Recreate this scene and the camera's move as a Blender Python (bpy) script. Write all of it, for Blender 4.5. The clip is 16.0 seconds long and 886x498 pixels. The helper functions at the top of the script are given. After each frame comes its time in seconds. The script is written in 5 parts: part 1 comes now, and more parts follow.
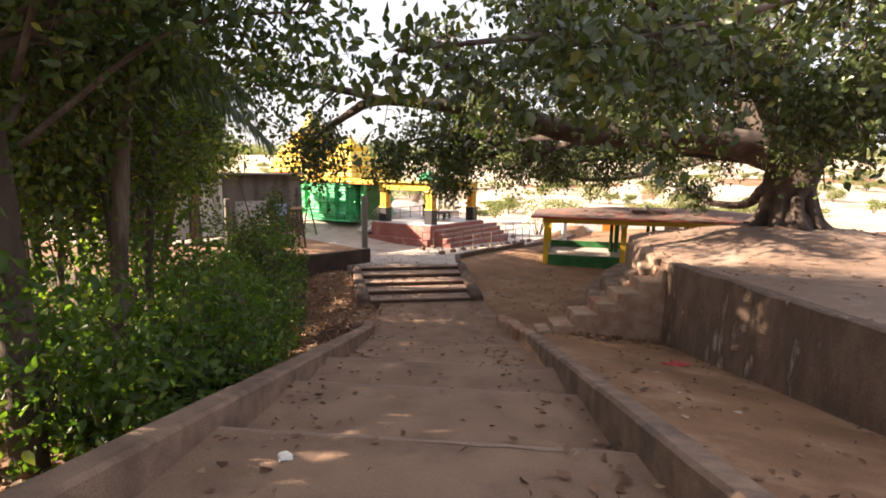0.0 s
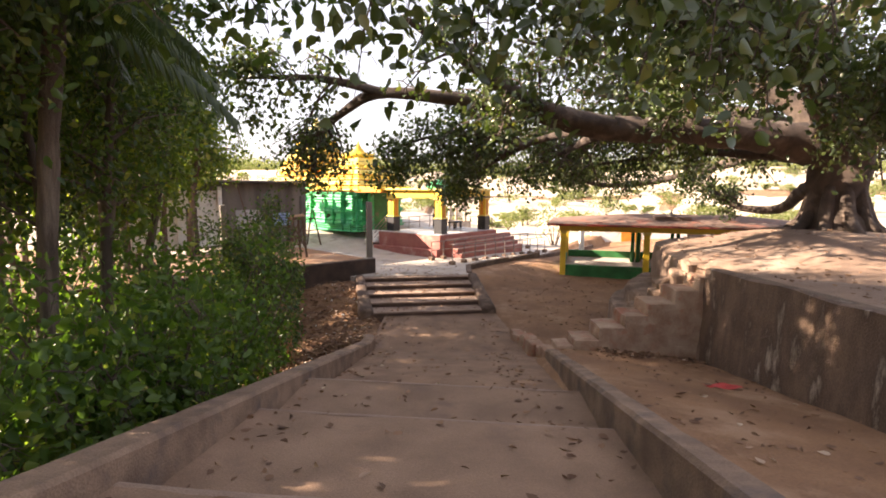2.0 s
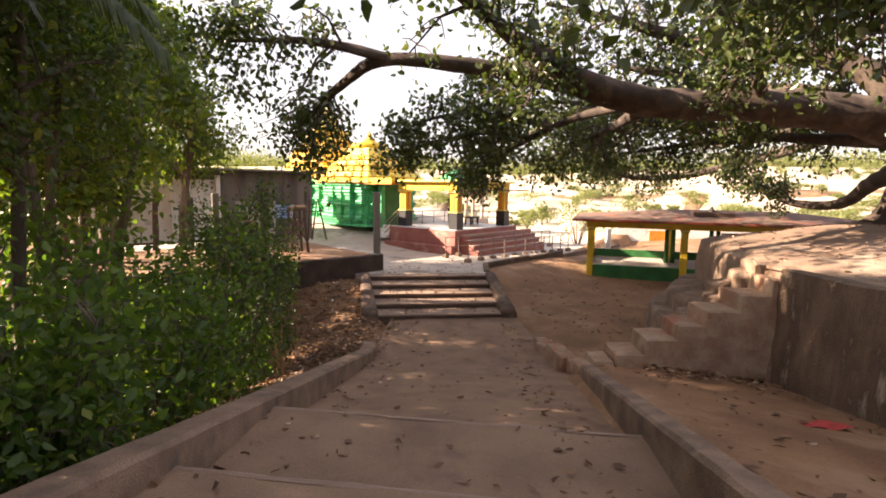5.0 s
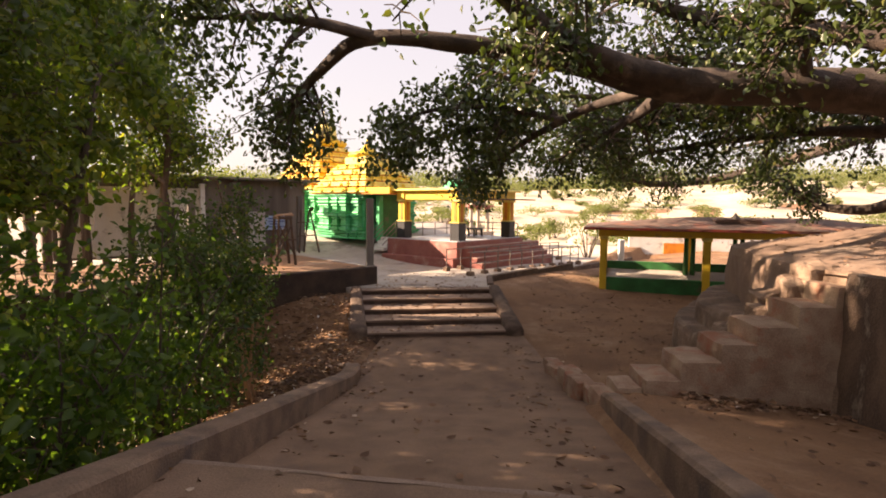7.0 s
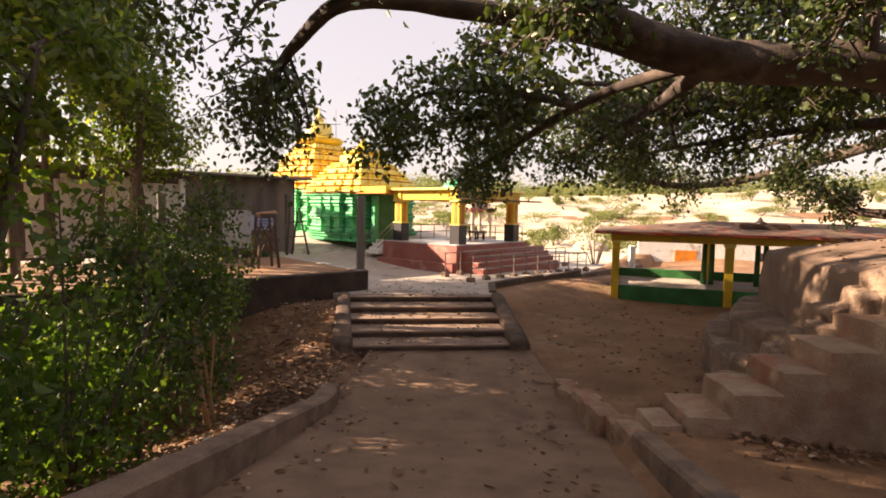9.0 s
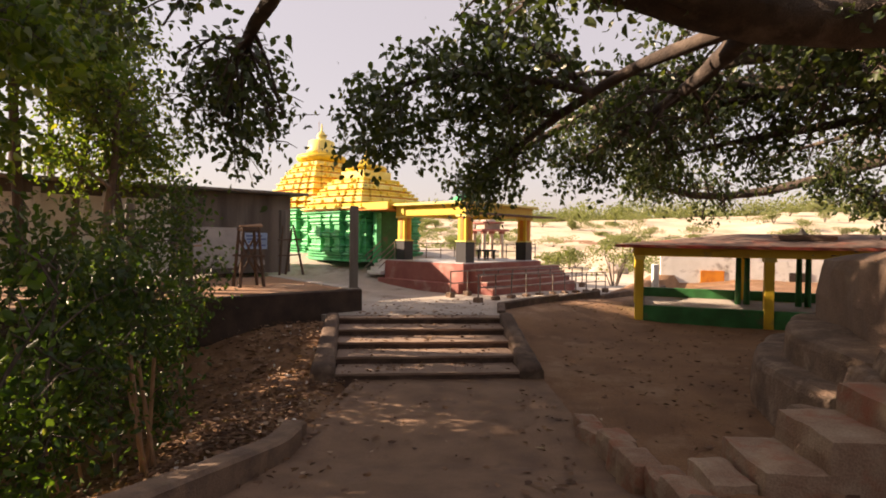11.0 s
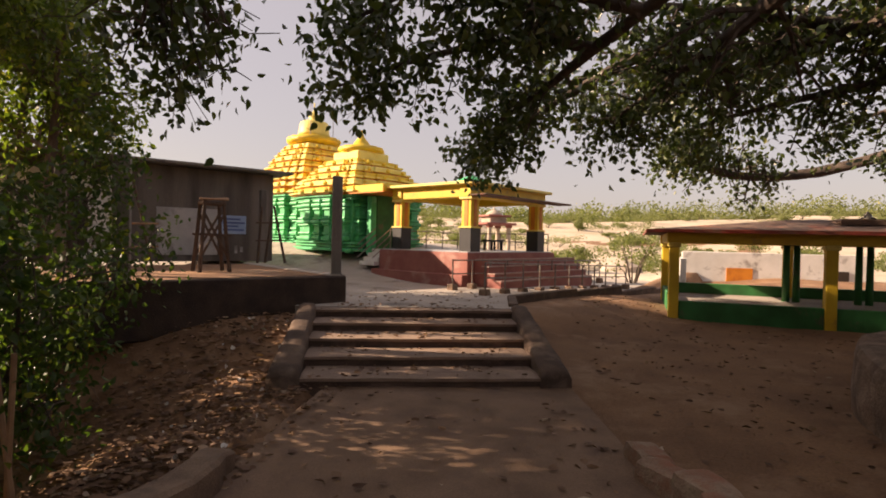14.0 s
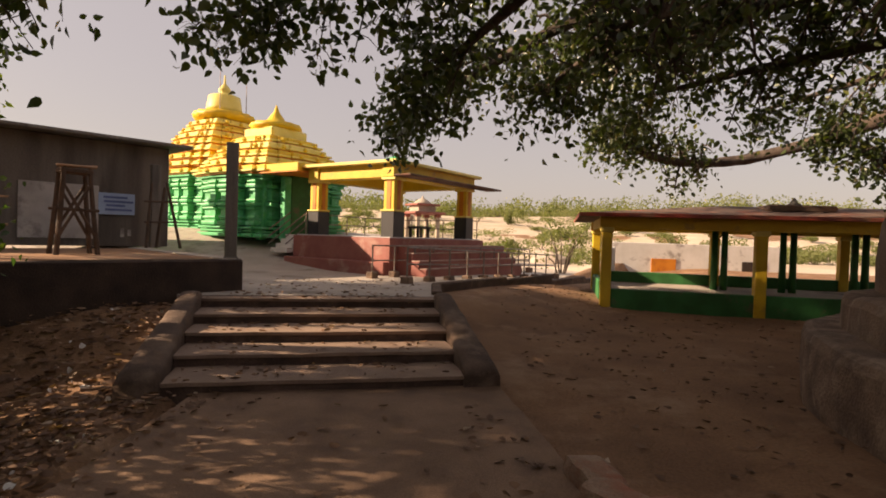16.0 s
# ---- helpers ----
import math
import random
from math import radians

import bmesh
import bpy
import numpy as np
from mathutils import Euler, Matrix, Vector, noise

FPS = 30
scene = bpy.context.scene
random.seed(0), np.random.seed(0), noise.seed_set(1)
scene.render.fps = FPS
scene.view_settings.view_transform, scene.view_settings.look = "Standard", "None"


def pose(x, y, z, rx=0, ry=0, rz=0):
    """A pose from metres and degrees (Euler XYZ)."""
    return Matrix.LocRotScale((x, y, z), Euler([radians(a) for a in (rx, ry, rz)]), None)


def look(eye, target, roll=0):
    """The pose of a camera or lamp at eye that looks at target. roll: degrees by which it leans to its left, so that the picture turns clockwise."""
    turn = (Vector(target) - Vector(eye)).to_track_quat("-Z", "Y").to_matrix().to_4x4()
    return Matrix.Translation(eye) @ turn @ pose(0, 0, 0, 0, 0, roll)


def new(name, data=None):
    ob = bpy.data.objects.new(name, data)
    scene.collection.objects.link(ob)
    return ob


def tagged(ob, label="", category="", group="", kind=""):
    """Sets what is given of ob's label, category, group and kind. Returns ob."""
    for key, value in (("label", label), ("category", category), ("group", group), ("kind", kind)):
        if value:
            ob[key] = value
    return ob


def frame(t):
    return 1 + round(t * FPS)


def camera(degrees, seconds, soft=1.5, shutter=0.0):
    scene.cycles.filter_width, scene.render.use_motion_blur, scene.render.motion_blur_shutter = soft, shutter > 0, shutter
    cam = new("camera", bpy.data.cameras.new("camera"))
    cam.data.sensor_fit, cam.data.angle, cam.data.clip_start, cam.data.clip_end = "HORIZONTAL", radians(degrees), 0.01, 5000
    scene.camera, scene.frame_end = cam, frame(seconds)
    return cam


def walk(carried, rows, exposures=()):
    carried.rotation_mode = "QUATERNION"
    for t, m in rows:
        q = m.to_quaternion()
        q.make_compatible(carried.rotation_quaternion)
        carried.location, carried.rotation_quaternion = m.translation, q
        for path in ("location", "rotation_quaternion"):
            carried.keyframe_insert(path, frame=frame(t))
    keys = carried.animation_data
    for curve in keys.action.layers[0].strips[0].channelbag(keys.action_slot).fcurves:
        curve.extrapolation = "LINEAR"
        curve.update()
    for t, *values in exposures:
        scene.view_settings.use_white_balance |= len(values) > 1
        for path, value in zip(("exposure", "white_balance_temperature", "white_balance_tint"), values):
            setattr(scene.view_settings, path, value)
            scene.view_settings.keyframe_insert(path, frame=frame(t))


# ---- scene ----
cam = camera(78.7, 16.0, soft=1.8)
PATH = [
    (0, (1.415, -1.801, 4.33), (1.428, 0.179, 4.049), 0.8),
    (0.5, (1.484, -1.492, 4.203), (1.493, 0.489, 3.925), 0.6),
    (1, (1.532, -1.175, 4.091), (1.542, 0.807, 3.822), 0.8),
    (1.5, (1.567, -0.79, 3.951), (1.567, 1.196, 3.709), 0.6),
    (2, (1.604, -0.269, 3.88), (1.565, 1.718, 3.653), 0.4),
    (2.5, (1.612, 0.177, 3.893), (1.569, 2.163, 3.664), 0.4),
    (3, (1.633, 0.529, 3.871), (1.563, 2.515, 3.641), 0.2),
    (3.5, (1.59, 0.836, 3.737), (1.523, 2.822, 3.509), 0.1),
    (4, (1.596, 1.125, 3.624), (1.522, 3.111, 3.395), 0.0),
    (4.2, (1.589, 1.241, 3.619), (1.512, 3.225, 3.377), 0.3),
    (6.3, (1.723, 3.213, 3.2), (1.603, 5.2, 2.997), 0.7),
    (6.5, (1.745, 3.364, 3.18), (1.623, 5.35, 2.976), 0.5),
    (7, (1.812, 3.709, 3.042), (1.685, 5.699, 2.879), 0.5),
    (7.5, (1.821, 4.13, 2.927), (1.689, 6.12, 2.775), 0.4),
    (8, (1.826, 4.649, 2.893), (1.7, 6.639, 2.741), 0.6),
    (8.5, (1.831, 5.141, 2.896), (1.704, 7.131, 2.743), 1.4),
    (8.7, (1.813, 5.254, 2.882), (1.684, 7.244, 2.732), 1.3),
    (10.8, (2.069, 7.096, 2.336), (1.894, 9.087, 2.284), 0.9),
    (11, (2.08, 7.282, 2.342), (1.889, 9.272, 2.302), 0.7),
    (11.5, (2.02, 7.754, 2.336), (1.829, 9.744, 2.303), 0.9),
    (12, (2.024, 8.106, 2.27), (1.833, 10.097, 2.241), 0.8),
    (12.5, (1.978, 8.469, 2.086), (1.786, 10.46, 2.052), 1.1),
    (13, (1.959, 8.874, 1.907), (1.772, 10.865, 1.874), 1.5),
    (13.5, (1.93, 9.334, 1.782), (1.735, 11.324, 1.751), 1.3),
    (14, (1.908, 9.889, 1.745), (1.704, 11.878, 1.714), 1.3),
    (14.5, (1.919, 10.346, 1.741), (1.693, 12.333, 1.698), 1.2),
    (15, (1.962, 10.71, 1.708), (1.741, 12.697, 1.655), 1.3),
    (15.5, (2.064, 11.053, 1.56), (1.952, 13.05, 1.51), 1.6),
    (16, (2.116, 11.379, 1.444), (2.165, 13.378, 1.399), 1.8),
]
EXPOSURES = [(0.0, 2.15, 7100, 18), (2.0, 2.35, 7100, 18), (4.2, 2.35, 7200, 18), (6.3, 1.84, 7900, 22), (8.7, 1.74, 8000, 22), (10.8, 1.46, 8000, 22), (13.0, 1.20, 8000, 22), (15.0, 1.02, 8000, 22), (16.0, 0.96, 8500, 22)]
walk(cam, [(t, look(eye, target, roll)) for t, eye, target, roll in PATH], EXPOSURES)

# ---- world, sun ----
SUN_TO = Vector((-0.90, 0.0, 0.43)).normalized()
world = bpy.data.worlds.new("sky_world")
scene.world = world
world.use_nodes = True
wn = world.node_tree.nodes
sky = wn.new("ShaderNodeTexSky")
sky.sky_type = "NISHITA"
sky.sun_disc = False
sky.sun_elevation = math.asin(SUN_TO.z)
sky.sun_rotation = math.atan2(SUN_TO.x, SUN_TO.y)
sky.dust_density = 1.5
sky.air_density = 1.2
sky.ozone_density = 1.0
haze = wn.new("ShaderNodeMix")
haze.data_type = "RGBA"
haze.inputs[0].default_value = 0.6
haze.inputs[7].default_value = (6.3, 6.5, 7.5, 1)
world.node_tree.links.new(sky.outputs[0], haze.inputs[6])
world.node_tree.links.new(haze.outputs[2], wn["Background"].inputs[0])
wn["Background"].inputs[1].default_value = 0.050
sun = new("sun", bpy.data.lights.new("sun", "SUN"))
sun.data.energy = 5.0
sun.data.angle = radians(0.6)
sun.data.color = (1.0, 0.87, 0.70)
sun.matrix_world = look(SUN_TO * 60, (0, 0, 0))


# ---- materials ----
def material(name, base, second=None, rough=0.85, scale=3.0, fine=40.0, bump=0.3, spots=None, metal=0.0, spot_scale=1.2, spot_low=0.52, spot_high=0.68, streak=False, vary=0.0):
    """Two-scale noise between two colours, stains of a third colour, fine bump, variation per piece."""
    m = bpy.data.materials.new(name)
    m.use_nodes = True
    nt = m.node_tree
    nd, ln = nt.nodes, nt.links
    bs = nd["Principled BSDF"]
    tc = nd.new("ShaderNodeTexCoord")
    geo = nd.new("ShaderNodeNewGeometry")
    mp = nd.new("ShaderNodeMapping")
    ln.new(geo.outputs["Position"], mp.inputs[0])
    if streak:
        mp.inputs["Scale"].default_value = (1.0, 1.0, 0.12 if streak is True else streak)
    n1 = nd.new("ShaderNodeTexNoise")
    n1.inputs["Scale"].default_value = scale
    n1.inputs["Detail"].default_value = 5
    ln.new(mp.outputs[0], n1.inputs["Vector"])
    n2 = nd.new("ShaderNodeTexNoise")
    n2.inputs["Scale"].default_value = fine
    n2.inputs["Detail"].default_value = 4
    ln.new(geo.outputs["Position"], n2.inputs["Vector"])
    second = second or tuple(c * 0.72 for c in base)
    mix = nd.new("ShaderNodeMix")
    mix.data_type = "RGBA"
    mix.inputs[6].default_value = (*base, 1)
    mix.inputs[7].default_value = (*second, 1)
    ramp = nd.new("ShaderNodeMapRange")
    ramp.inputs[1].default_value, ramp.inputs[2].default_value = 0.35, 0.65
    ln.new(n1.outputs[0], ramp.inputs[0])
    ln.new(ramp.outputs[0], mix.inputs[0])
    col = mix.outputs[2]
    fm = nd.new("ShaderNodeMix")
    fm.data_type = "RGBA"
    fm.blend_type = "MULTIPLY"
    fm.inputs[0].default_value = 0.5 if bump > 0.2 else 0.15
    fr = nd.new("ShaderNodeMapRange")
    fr.inputs[1].default_value, fr.inputs[2].default_value = 0.3, 0.7
    fr.inputs[3].default_value, fr.inputs[4].default_value = 0.55, 1.2
    ln.new(n2.outputs[0], fr.inputs[0])
    ln.new(col, fm.inputs[6])
    ln.new(fr.outputs[0], fm.inputs[7])
    col = fm.outputs[2]
    if spots:
        n3 = nd.new("ShaderNodeTexNoise")
        n3.inputs["Scale"].default_value = spot_scale
        n3.inputs["Detail"].default_value = 7
        n3.inputs["Roughness"].default_value = 0.65
        ln.new(mp.outputs[0], n3.inputs["Vector"])
        sr = nd.new("ShaderNodeMapRange")
        sr.inputs[1].default_value, sr.inputs[2].default_value = spot_low, spot_high
        ln.new(n3.outputs[0], sr.inputs[0])
        sm = nd.new("ShaderNodeMix")
        sm.data_type = "RGBA"
        sm.inputs[7].default_value = (*spots, 1)
        ln.new(sr.outputs[0], sm.inputs[0])
        ln.new(col, sm.inputs[6])
        col = sm.outputs[2]
    if vary:
        oi = nd.new("ShaderNodeObjectInfo")
        vr = nd.new("ShaderNodeMapRange")
        vr.inputs[3].default_value, vr.inputs[4].default_value = 1 - vary, 1 + vary
        ln.new(oi.outputs["Random"], vr.inputs[0])
        vm = nd.new("ShaderNodeMix")
        vm.data_type = "RGBA"
        vm.blend_type = "MULTIPLY"
        vm.inputs[0].default_value = 1.0
        ln.new(col, vm.inputs[6])
        ln.new(vr.outputs[0], vm.inputs[7])
        col = vm.outputs[2]
    ln.new(col, bs.inputs["Base Color"])
    bs.inputs["Roughness"].default_value = rough
    bs.inputs["Metallic"].default_value = metal
    if bump:
        bp = nd.new("ShaderNodeBump")
        bp.inputs["Strength"].default_value = bump
        bp.inputs["Distance"].default_value = 0.03
        ad = nd.new("ShaderNodeMath")
        ln.new(n1.outputs[0], ad.inputs[0])
        ln.new(n2.outputs[0], ad.inputs[1])
        ln.new(ad.outputs[0], bp.inputs["Height"])
        ln.new(bp.outputs[0], bs.inputs["Normal"])
    return m


def leaf_material(name, a, b, c, rough=0.45, glow=0.35):
    """Leaf colours vary from leaf to leaf; light shines through."""
    m = bpy.data.materials.new(name)
    m.use_nodes = True
    nt = m.node_tree
    nd, ln = nt.nodes, nt.links
    bs = nd["Principled BSDF"]
    geo = nd.new("ShaderNodeNewGeometry")
    cr = nd.new("ShaderNodeValToRGB")
    e = cr.color_ramp.elements
    e[0].color, e[1].color = (*a, 1), (*b, 1)
    x = e.new(0.93)
    x.color = (*b, 1)
    e[-1].color = (*c, 1)
    ln.new(geo.outputs["Random Per Island"], cr.inputs[0])
    ln.new(cr.outputs[0], bs.inputs["Base Color"])
    bs.inputs["Roughness"].default_value = rough
    tr = nd.new("ShaderNodeBsdfTranslucent")
    br = nd.new("ShaderNodeMix")
    br.data_type = "RGBA"
    br.blend_type = "MULTIPLY"
    br.inputs[0].default_value = 1.0
    br.inputs[7].default_value = (1.5, 1.7, 0.6, 1)
    ln.new(cr.outputs[0], br.inputs[6])
    ln.new(br.outputs[2], tr.inputs[0])
    ms = nd.new("ShaderNodeMixShader")
    ms.inputs[0].default_value = glow
    ln.new(bs.outputs[0], ms.inputs[1])
    ln.new(tr.outputs[0], ms.inputs[2])
    ln.new(ms.outputs[0], nd["Material Output"].inputs[0])
    return m


MAT = dict(
    soil=material("red_soil", (0.34, 0.18, 0.095), (0.22, 0.12, 0.07), 0.95, 0.7, 25, 0.5, (0.36, 0.25, 0.17), spot_scale=0.35),
    yard=material("packed_earth", (0.295, 0.158, 0.080), (0.205, 0.107, 0.055), 0.95, 0.9, 30, 0.7, (0.35, 0.215, 0.13), spot_scale=0.8),
    path=material("worn_concrete", (0.285, 0.176, 0.112), (0.20, 0.120, 0.076), 0.92, 1.6, 60, 0.35, (0.15, 0.093, 0.068), spot_scale=1.1, spot_low=0.55, spot_high=0.75),
    tread=material("worn_tread", (0.285, 0.180, 0.118), (0.205, 0.127, 0.082), 0.92, 1.4, 60, 0.35, (0.15, 0.093, 0.068), spot_scale=1.1, spot_low=0.55, spot_high=0.75, vary=0.16),
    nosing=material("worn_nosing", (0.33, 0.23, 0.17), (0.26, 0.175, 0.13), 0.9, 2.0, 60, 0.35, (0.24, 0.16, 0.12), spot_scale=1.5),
    kerb=material("weathered_kerb", (0.29, 0.192, 0.132), (0.165, 0.105, 0.073), 0.93, 2.5, 50, 0.5, (0.12, 0.085, 0.07), spot_scale=2.0),
    # brick of the upper risers, darkened to stand for their shade
    riser=material("shaded_brick_riser", (0.13, 0.08, 0.06), (0.08, 0.05, 0.038), 0.93, 3.0, 45, 0.5, (0.19, 0.12, 0.09), spot_scale=2.2),
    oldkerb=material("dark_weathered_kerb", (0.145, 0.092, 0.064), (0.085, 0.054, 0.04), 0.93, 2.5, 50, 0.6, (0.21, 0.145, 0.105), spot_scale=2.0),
    step=material("brick_plaster_step", (0.42, 0.30, 0.21), (0.30, 0.18, 0.12), 0.93, 3.0, 45, 0.5, (0.34, 0.13, 0.075), spot_scale=1.8, vary=0.1),
    terrace=material("pale_terrace_concrete", (0.50, 0.435, 0.375), (0.40, 0.345, 0.295), 0.9, 1.0, 40, 0.3, (0.22, 0.18, 0.15), spot_scale=0.7, spot_low=0.56),
    oldwall=material("stained_plaster", (0.19, 0.122, 0.084), (0.085, 0.055, 0.04), 0.93, 2.6, 30, 0.7, (0.38, 0.30, 0.235), spot_scale=2.6, spot_low=0.57, spot_high=0.70, streak=0.42),
    rock=material("rough_masonry", (0.30, 0.20, 0.14), (0.16, 0.105, 0.075), 0.95, 2.2, 30, 0.9, (0.36, 0.26, 0.19), spot_scale=2.4),
    mound=material("tree_platform_earth", (0.29, 0.195, 0.14), (0.20, 0.13, 0.095), 0.95, 1.2, 30, 0.6, (0.35, 0.265, 0.205), spot_scale=0.6),
    darkwall=material("grimy_wall", (0.18, 0.152, 0.132), (0.075, 0.064, 0.056), 0.93, 1.5, 30, 0.3, (0.20, 0.175, 0.155), spot_scale=1.4, streak=True),
    concrete=material("grey_concrete", (0.24, 0.215, 0.19), (0.17, 0.15, 0.13), 0.9, 3.0, 50, 0.35, (0.10, 0.09, 0.08), spot_scale=2.0, streak=True),
    darkbase=material("dark_plinth", (0.085, 0.054, 0.04), (0.045, 0.03, 0.024), 0.93, 2.0, 40, 0.5),
    white=material("whitewash", (0.78, 0.76, 0.72), (0.68, 0.66, 0.61), 0.9, 1.5, 30, 0.2, (0.36, 0.33, 0.30), spot_scale=1.2, spot_low=0.58),
    panel=material("whitewashed_panel", (0.48, 0.45, 0.43), (0.36, 0.335, 0.32), 0.9, 2.0, 30, 0.2, (0.20, 0.18, 0.17), spot_scale=1.6),
    green=material("green_paint", (0.055, 0.52, 0.22), (0.04, 0.40, 0.15), 0.55, 1.6, 30, 0.08, (0.20, 0.62, 0.42), spot_scale=1.5, spot_low=0.55),
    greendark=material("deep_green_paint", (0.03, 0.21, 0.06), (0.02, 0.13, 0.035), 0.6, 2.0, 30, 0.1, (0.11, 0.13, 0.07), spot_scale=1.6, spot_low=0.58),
    yellow=material("yellow_paint", (0.80, 0.55, 0.045), (0.70, 0.44, 0.035), 0.55, 1.6, 30, 0.08, (0.55, 0.33, 0.06), spot_scale=1.8, spot_low=0.6),
    pale=material("pale_yellow_paint", (0.86, 0.72, 0.24), (0.80, 0.62, 0.14), 0.55, 1.6, 30, 0.08),
    orange=material("orange_paint", (0.72, 0.26, 0.03), (0.58, 0.18, 0.02), 0.55, 2.0, 30, 0.08, (0.45, 0.14, 0.04), spot_scale=2.0),
    red=material("oxide_red_floor", (0.36, 0.13, 0.105), (0.27, 0.085, 0.07), 0.7, 1.6, 40, 0.2, (0.42, 0.24, 0.20), spot_scale=1.0, spot_low=0.56),
    dusty=material("dusty_red_tread", (0.46, 0.30, 0.25), (0.38, 0.22, 0.18), 0.9, 2.0, 40, 0.2, (0.55, 0.44, 0.38), spot_scale=1.4),
    black=material("black_paint", (0.025, 0.024, 0.028), (0.015, 0.015, 0.017), 0.5, 2.0, 30, 0.1),
    marble=material("pale_tile_floor", (0.60, 0.60, 0.62), (0.50, 0.50, 0.53), 0.35, 1.2, 20, 0.05),
    door=material("dark_doorway_wood", (0.045, 0.03, 0.022), None, 0.6, 4, 40, 0.2),
    steel=material("dull_steel_pipe", (0.30, 0.27, 0.25), (0.20, 0.16, 0.14), 0.5, 6, 60, 0.1, (0.20, 0.09, 0.05), 0.6, spot_scale=5),
    roof=material("weathered_roof_sheet", (0.20, 0.125, 0.095), (0.12, 0.075, 0.06), 0.9, 1.6, 30, 0.4, (0.30, 0.10, 0.06), spot_scale=1.2),
    redline=material("red_fascia_paint", (0.40, 0.055, 0.03), (0.22, 0.045, 0.03), 0.7, 1.2, 30, 0.2, (0.13, 0.07, 0.045), spot_scale=0.7, spot_low=0.45, spot_high=0.6),
    bark=material("pale_fig_bark", (0.098, 0.068, 0.052), (0.05, 0.036, 0.029), 0.9, 3.0, 40, 0.9, (0.16, 0.122, 0.096), spot_scale=1.6),
    bark_dark=material("dark_bark", (0.12, 0.088, 0.066), (0.07, 0.05, 0.038), 0.92, 5.0, 60, 0.7, (0.24, 0.19, 0.15), spot_scale=3.0, streak=True),
    wood=material("old_timber", (0.12, 0.075, 0.05), (0.075, 0.048, 0.034), 0.85, 5.0, 60, 0.4),
    bamboo=material("dry_bamboo", (0.42, 0.25, 0.14), (0.30, 0.17, 0.095), 0.7, 5.0, 50, 0.2),
    sign=material("pale_blue_sign", (0.34, 0.46, 0.66), (0.28, 0.39, 0.58), 0.5, 2.0, 30, 0.05),
    ink=material("faded_blue_lettering", (0.11, 0.16, 0.36), None, 0.6, 3, 30, 0.0),
    sand=material("river_sand", (0.66, 0.54, 0.42), (0.52, 0.42, 0.30), 0.95, 0.15, 6, 0.3, (0.30, 0.25, 0.16), spot_scale=0.09),
    stone=material("river_boulder", (0.50, 0.42, 0.34), (0.36, 0.29, 0.23), 0.93, 1.0, 12, 0.6),
    rag=material("red_cloth_scrap", (0.55, 0.07, 0.06), None, 0.9, 8, 60, 0.3),
    leaf_fig=leaf_material("fig_leaf", (0.034, 0.056, 0.020), (0.085, 0.112, 0.034), (0.17, 0.16, 0.045), 0.34, 0.28),
    # darker copy of woodland_leaf, shade in its colour, for path-side trees and saplings
    leaf_shade=leaf_material("shaded_woodland_leaf", (0.028, 0.062, 0.020), (0.085, 0.125, 0.030), (0.22, 0.22, 0.05), 0.42, 0.4),
    leaf_wood=leaf_material("woodland_leaf", (0.045, 0.085, 0.020), (0.15, 0.19, 0.038), (0.30, 0.28, 0.06), 0.42, 0.5),
    leaf_palm=leaf_material("palm_leaf", (0.030, 0.055, 0.016), (0.070, 0.10, 0.026), (0.16, 0.15, 0.04), 0.4, 0.3),
    leaf_bush=leaf_material("bush_leaf", (0.036, 0.080, 0.018), (0.105, 0.17, 0.032), (0.26, 0.28, 0.06), 0.45, 0.5),
    # pale olive for distant growth, with haze mixed into the leaf colours
    leaf_far=leaf_material("hazy_far_leaf", (0.115, 0.14, 0.058), (0.195, 0.21, 0.09), (0.32, 0.29, 0.16), 0.7),
    leaf_dry=leaf_material("dry_leaf", (0.09, 0.045, 0.026), (0.26, 0.145, 0.085), (0.50, 0.38, 0.29), 0.8, 0.1),
)


